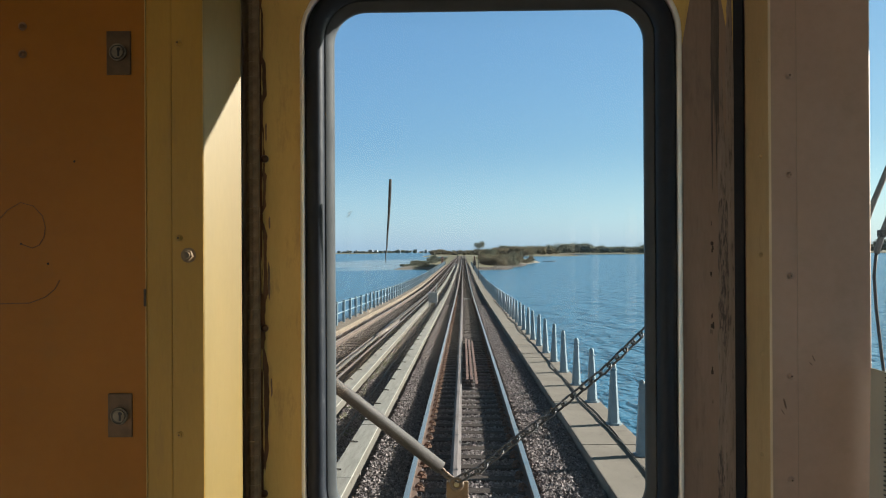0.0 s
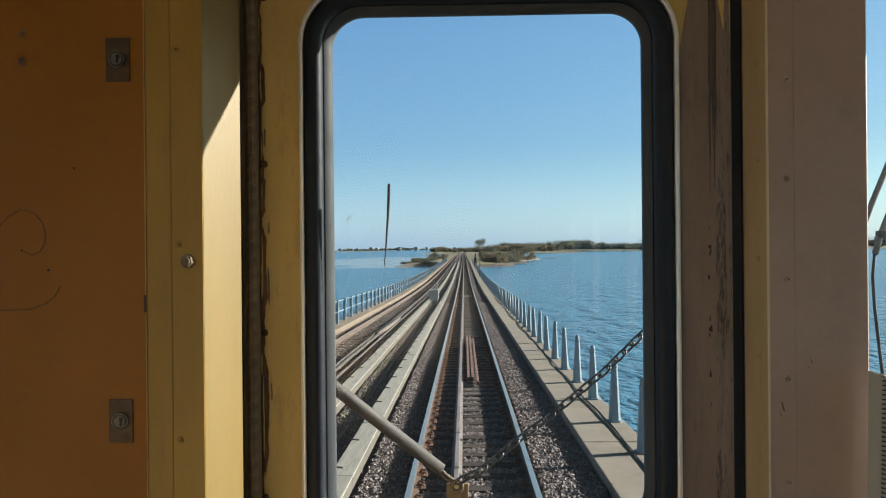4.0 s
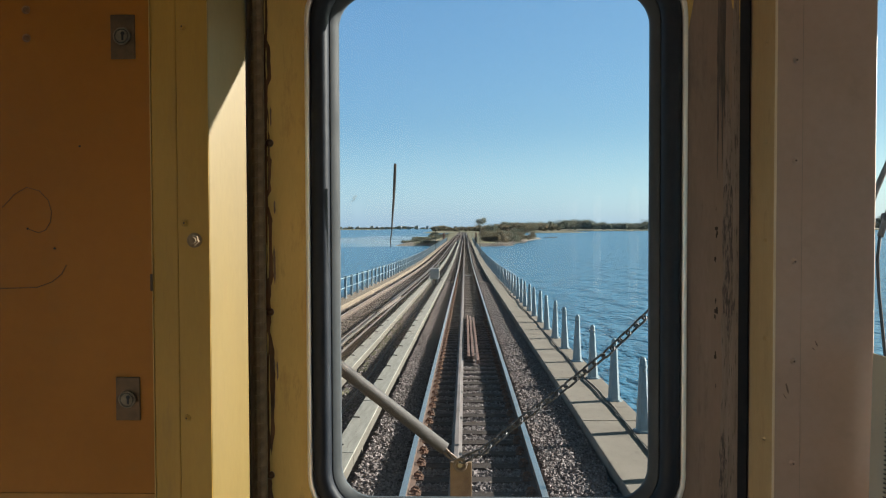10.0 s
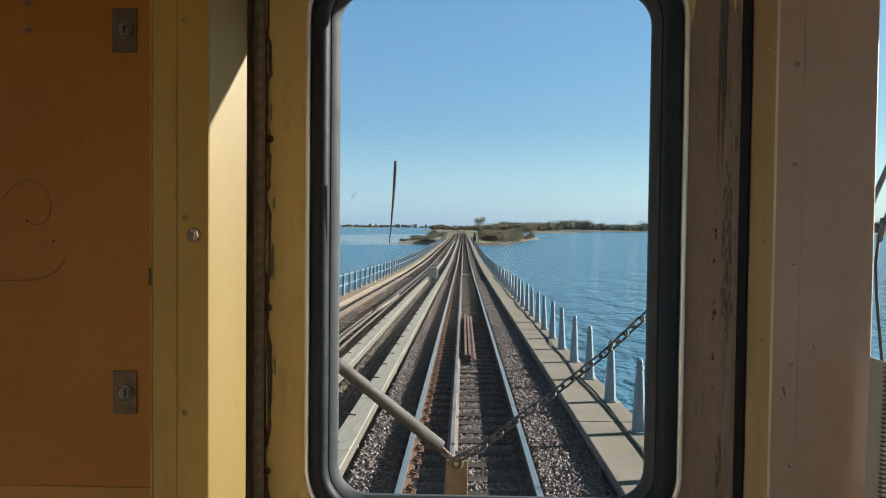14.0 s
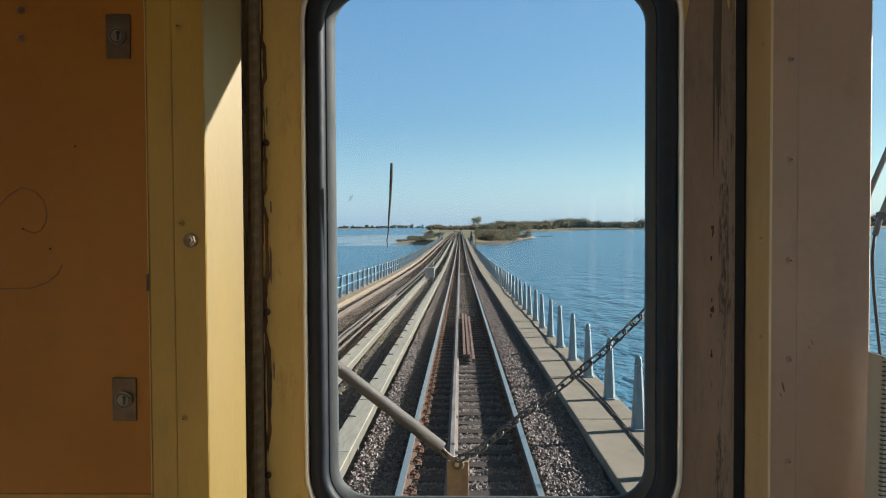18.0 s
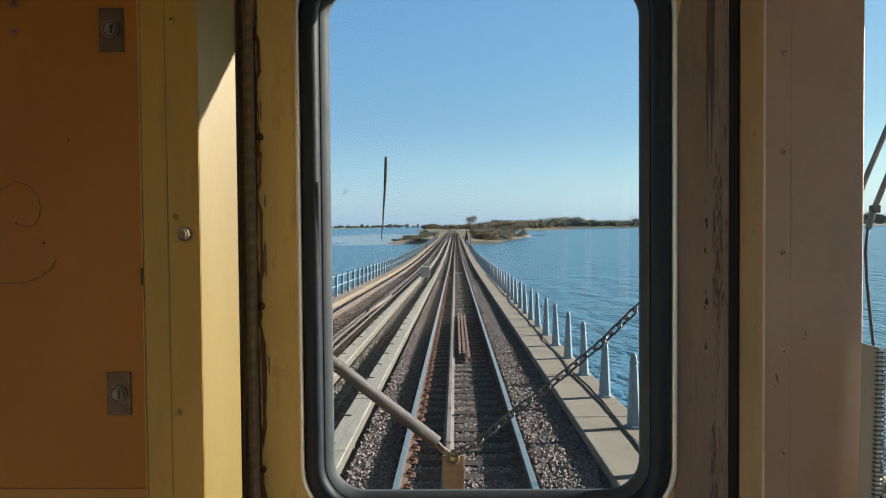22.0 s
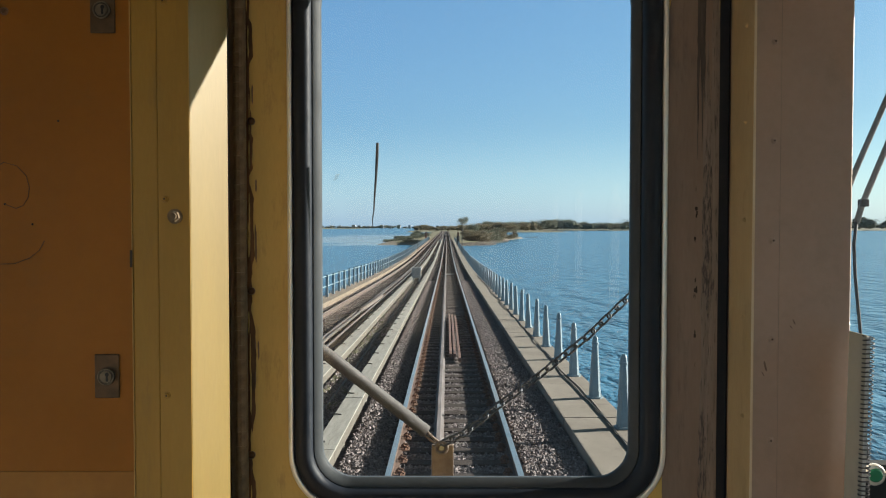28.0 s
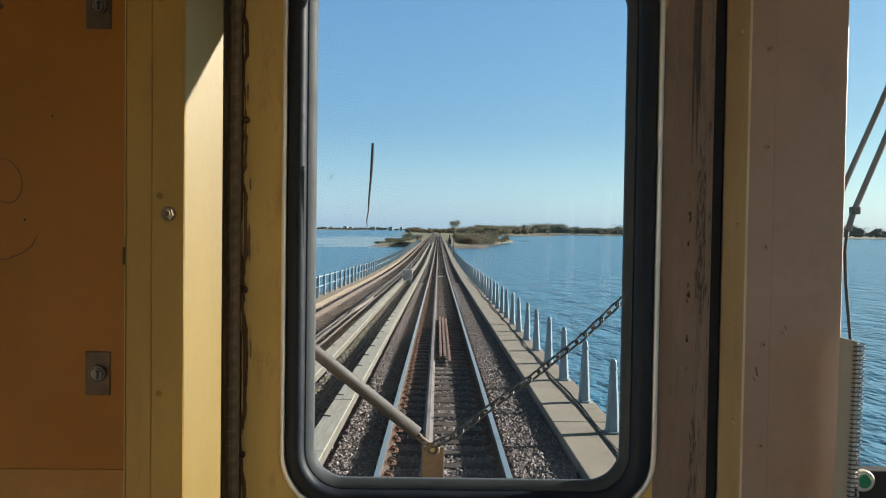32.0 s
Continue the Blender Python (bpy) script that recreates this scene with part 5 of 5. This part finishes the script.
# ---------------------------------------------------------------- plants
def leaves(cx, cy, cz, rx, ry, rz, n, size, rng):
    """Small two-triangle leaves and clumps in an uneven crown of several lobes."""
    lobes = [(rng.uniform(-0.6, 0.6), rng.uniform(-0.6, 0.6), rng.uniform(-0.45, 0.6), rng.uniform(0.3, 0.6)) for _ in range(9)]
    V, F = [], []
    for k in range(n):
        lx, ly, lz, lr = lobes[rng.randrange(9)]
        u = Vector((rng.gauss(0, 1), rng.gauss(0, 1), rng.gauss(0, 1))).normalized() * lr * rng.uniform(0.35, 1.0)
        c = Vector((cx + rx * (lx + u.x), cy + ry * (ly + u.y), cz + rz * (lz + u.z)))
        a = Vector((rng.gauss(0, 1), rng.gauss(0, 1), rng.gauss(0, 1))).normalized() * size * rng.uniform(0.6, 1.3)
        b = a.orthogonal().normalized() * size * rng.uniform(0.4, 0.9)
        i = len(V)
        V += [tuple(c - a), tuple(c + b), tuple(c + a), tuple(c - b * 0.8)]
        F += [(i, i + 1, i + 2), (i, i + 2, i + 3)]
    return V, F


def raw(name, V, F, material, parent=None):
    me = bpy.data.meshes.new(name)
    me.from_pydata(V, [], F)
    me.materials.append(material)
    ob = new(name, me)
    ob.parent = parent
    return ob


def tree(name, x, y, z, h, w, label, material, seed, n=420, size=0.28, trunk=0.25):
    rng = random.Random(seed)
    t = thing(name, label, "tree" if name == "tree" else "bush", "island trees and bushes", m=pose(x, y, z))
    bm = bmesh.new()
    lean = rng.uniform(-0.05, 0.05) * h
    tube(bm, [(0, 0, -0.6), (lean * 0.4, 0, h * trunk), (lean, 0, h * 0.7)], [0.03 * h, 0.022 * h, 0.006 * h], 7)
    for k in range(7):
        a = k * 2.4 + rng.uniform(-0.4, 0.4)
        z0 = h * rng.uniform(trunk * 0.7, 0.55)
        tube(bm, [(lean * 0.5, 0, z0), (lean * 0.5 + math.cos(a) * w * 0.22, math.sin(a) * w * 0.22, z0 + h * 0.15), (lean * 0.6 + math.cos(a) * w * 0.42, math.sin(a) * w * 0.42, z0 + h * 0.26)], [0.011 * h, 0.007 * h, 0.002 * h], 5)
    part("trunk", bm, BARK, t)
    low = name == "bush"
    V, F = leaves(lean, 0, h * (0.40 if low else 0.55 + trunk * 0.3), w / 2, w / 2, h * (0.52 if low else 0.45 - trunk * 0.2), n, size, rng)
    raw("crown", V, F, material, t)
    return t


rng = random.Random(9)
for k in range(46):
    y = rng.uniform(262, 420)
    x = rng.uniform(7.5, 12 + (y - 250) * 0.17)
    tree("bush", x, y, land_height(x, y), rng.uniform(1.8, 4.6), rng.uniform(3.5, 7.0), "low autumn scrub bush on the island", LEAF if k % 3 else LEAF2, 100 + k, n=2000, size=0.125, trunk=0.12)
for k, (x, y, h, w) in enumerate(((9.5, 480, 10.5, 9), (28, 345, 6.5, 8), (22, 330, 5.5, 7), (34, 400, 6, 9), (14, 420, 6, 8), (-19, 520, 5, 9), (44, 620, 8, 12), (20, 560, 7, 10), (-12.5, 330, 3.0, 6))):
    tree("tree", x, y, land_height(x, min(y, 760)), h, w, "small spreading tree on the island", LEAF2 if k != 1 else LEAF, 300 + k, n=3200, size=0.16, trunk=0.2)
for k in range(40):
    y = rng.uniform(254, 400)
    x = rng.uniform(-22, -9.5)
    tree("bush", x, y, land_height(x, y), rng.uniform(0.9, 2.0), rng.uniform(3, 6), "low dark marsh bush on the spit", LEAF2, 400 + k, n=1300, size=0.11, trunk=0.1)


def lump(cx, cy, cz, rx, ry, rz, seed):
    """The dense heart of a far crown: an uneven rounded mass that the leaves stand out from."""
    V, F = [], []
    for i in range(7):
        a = math.pi * i / 6
        for j in range(12):
            b = math.tau * j / 12
            d = Vector((math.sin(a) * math.cos(b), math.sin(a) * math.sin(b), math.cos(a)))
            k = 0.60 + 0.35 * noise.noise(d * 2.1 + Vector((seed, 0, 0)))
            V.append((cx + d.x * rx * k, cy + d.y * ry * k, cz + d.z * rz * k))
    for i in range(6):
        for j in range(12):
            F.append((i * 12 + j, i * 12 + (j + 1) % 12, i * 12 + 12 + (j + 1) % 12, i * 12 + 12 + j))
    return V, F


def wood(x0, x1, y, depth, count, hmin, hmax, seed, material, label, size):
    rng = random.Random(seed)
    V, F = [], []
    for k in range(count):
        x = rng.uniform(x0, x1)
        yy = y + rng.uniform(0, depth)
        h = rng.uniform(hmin, hmax) * (0.75 + 0.5 * noise.noise((x * 0.012, seed, 0.5)))
        v, f = leaves(x, yy, SEA + 1 + h * 0.5, h * rng.uniform(0.5, 1.1), h * 0.5, h * 0.48, 430, size * 0.6, rng)
        c, u = lump(x, yy, SEA + 1 + h * 0.42, h * rng.uniform(0.5, 0.95), h * 0.45, h * rng.uniform(0.42, 0.55), rng.uniform(0, 99))
        f = f + [tuple(len(v) + q for q in t) for t in u]
        v = v + c
        i = len(V)
        V += v
        F += [tuple(i + q for q in t) for t in f]
    ob = raw("woodland", V, F, material)
    return tagged(ob, label, "woodland", kind="stuff")


wood(60, 330, 1095, 160, 170, 9, 18, 1, LEAF2, "distant woods along the far shore", 1.0)
wood(300, 1100, 1150, 250, 200, 11, 24, 2, LEAF2, "distant woods along the far shore", 1.2)
wood(-40, 110, 800, 260, 110, 5, 11, 3, LEAF, "distant scrub and woods beyond the island", 0.8)
wood(-330, -40, 1950, 250, 70, 5, 10, 4, LEAF2, "thin line of trees on the horizon", 1.2)
wood(-1300, -330, 2000, 250, 120, 5, 10, 5, LEAF2, "thin line of trees on the horizon", 1.3)
rng = random.Random(4)
for k in range(12):
    x, w, h = -330 + 27 * k + rng.uniform(-8, 8), rng.uniform(6, 12), rng.uniform(7, 11)
    bld = thing("apartment_block", "pale distant apartment block on the horizon", "building", "distant blocks", m=pose(x, 2250, SEA))
    part("wall", bx(-w / 2, w / 2, -6, 6, 0, h), FAR, bld)
    part("roof", bx(-w / 2 - 0.4, w / 2 + 0.4, -6.4, 6.4, h, h + 0.6), FAR, bld)
    for j in range(3):
        part("window", bx(-w * 0.42, w * 0.42, -6.15, -6.02, h * (0.2 + 0.25 * j), h * (0.2 + 0.25 * j) + 1.6), PANE, bld)

mg = thing("track_plate", "pale metal plate fixed between the rails", "track plate")
part("plate", bx(-0.12, 0.42, 65.6, 66.1, -0.19, -0.14, bevel=0.01), GREYBOX, mg)
part("foot", bx(0.05, 0.25, 65.7, 66.0, -0.25, -0.19), STEEL, mg)

# weeds between the third rails
rng = random.Random(21)
V, F = [], []
for k in range(170):
    y = 7 + 60 * rng.random() ** 1.6
    x = rng.choice((-2.29, -2.27, -2.22, -2.25, -1.76, -1.95)) + rng.uniform(-0.06, 0.06)
    v, f = leaves(x, y, -0.03, 0.09, 0.16, rng.uniform(0.05, 0.16), 26, 0.022, rng)
    i = len(V)
    V += v
    F += [tuple(i + q for q in t) for t in f]
tagged(raw("weeds", V, F, surf("yellowing_weeds", (0.125, 0.118, 0.066), (0.075, 0.078, 0.042), 0.8, 3, 0, rand=0.4)), "yellowing weeds growing between the third rails", "weeds", kind="stuff")

wb = thing("junction_box", "small dark junction box on the walkway edge", "equipment box", m=pose(2.15, -3.2, 0.0))
part("body", bx(-0.16, 0.16, -0.12, 0.12, 0.03, 0.30, bevel=0.015), BLACKBOX, wb)
part("foot", bx(-0.18, 0.18, -0.14, 0.14, -0.004, 0.03), CONC2, wb)
tr2 = thing("cable_trough", "grey concrete cable trough between the third rails", "cable trough")
for k in range(3):
    part("lid", bx(-2.2, -1.82, 122 + 1.02 * k, 123 + 1.02 * k, -0.05, 0.02, bevel=0.01), CONC2, tr2)
part("channel", bx(-2.18, -1.84, 122, 125.04, -0.25, -0.052), CONC2, tr2)
eb = thing("parapet_block", "concrete block that ends the far railing", "parapet", m=pose(X_LF, 247.0, -0.05))
part("block", bx(-0.35, 0.35, -0.6, 0.6, -0.3, 1.15, bevel=0.04), CONC2, eb)

# ---------------------------------------------------------------- the line's gentle fall from the bridge toward the island
def grade(y):
    """Height of the rails: an even fall that levels out between 50 and 120 m ahead."""
    u = min(max(y - 50, 0), 70)
    return 0.17 - 0.0195 * (min(y, 50) + u - u * u / 140)


def settle(ob):
    """Lay a thing of the line, or its pieces, on the grade."""
    if ob.data is None and ob.matrix_basis != Matrix():
        at = ob.matrix_basis.translation
        ob.matrix_basis = Matrix.Translation((0, 0, grade(at.y))) @ ob.matrix_basis
        return
    for child in list(ob.children):
        settle(child)
    me = ob.data
    if me is None:
        return
    co = np.empty(len(me.vertices) * 3)
    me.vertices.foreach_get("co", co)
    co = co.reshape(-1, 3)
    if me.users > 1:
        yc = ob.matrix_basis.translation.y + (co[:, 1].min() + co[:, 1].max()) / 2
        lean = math.atan((grade(yc + 1) - grade(yc - 1)) / 2)
        ob.matrix_basis = Matrix.Translation((0, yc, grade(yc))) @ Matrix.Rotation(lean, 4, "X") @ Matrix.Translation((0, -yc, 0)) @ ob.matrix_basis
        return
    if np.ptp(co[:, 1]) > 30 and len(co) < 300:
        bm = bmesh.new()
        bm.from_mesh(me)
        for y in list(range(-130, 50, 30)) + list(range(50, 126, 7)):
            bmesh.ops.bisect_plane(bm, geom=list(bm.verts) + list(bm.edges) + list(bm.faces), plane_co=(0, y, 0), plane_no=(0, 1, 0))
        bm.to_mesh(me)
        bm.free()
        co = np.empty(len(me.vertices) * 3)
        me.vertices.foreach_get("co", co)
        co = co.reshape(-1, 3)
    co[:, 2] += [grade(y) for y in co[:, 1]]
    me.vertices.foreach_set("co", co.reshape(-1))
    me.update()


LINE = ("trestle", "ballast_bed", "pavement_", "railway_", "ballast_stones", "third_rail", "cable", "steel_bars", "pipe", "railing", "equipment_case", "lamp_post", "signal_mast",
        "junction_box", "relay_cabinet", "truss_bridge", "platform_edge", "abutment_wall", "track_plate", "weeds", "parapet_block")
for ob in [o for o in scene.objects if o.parent is None and o.name.startswith(LINE)]:
    settle(ob)
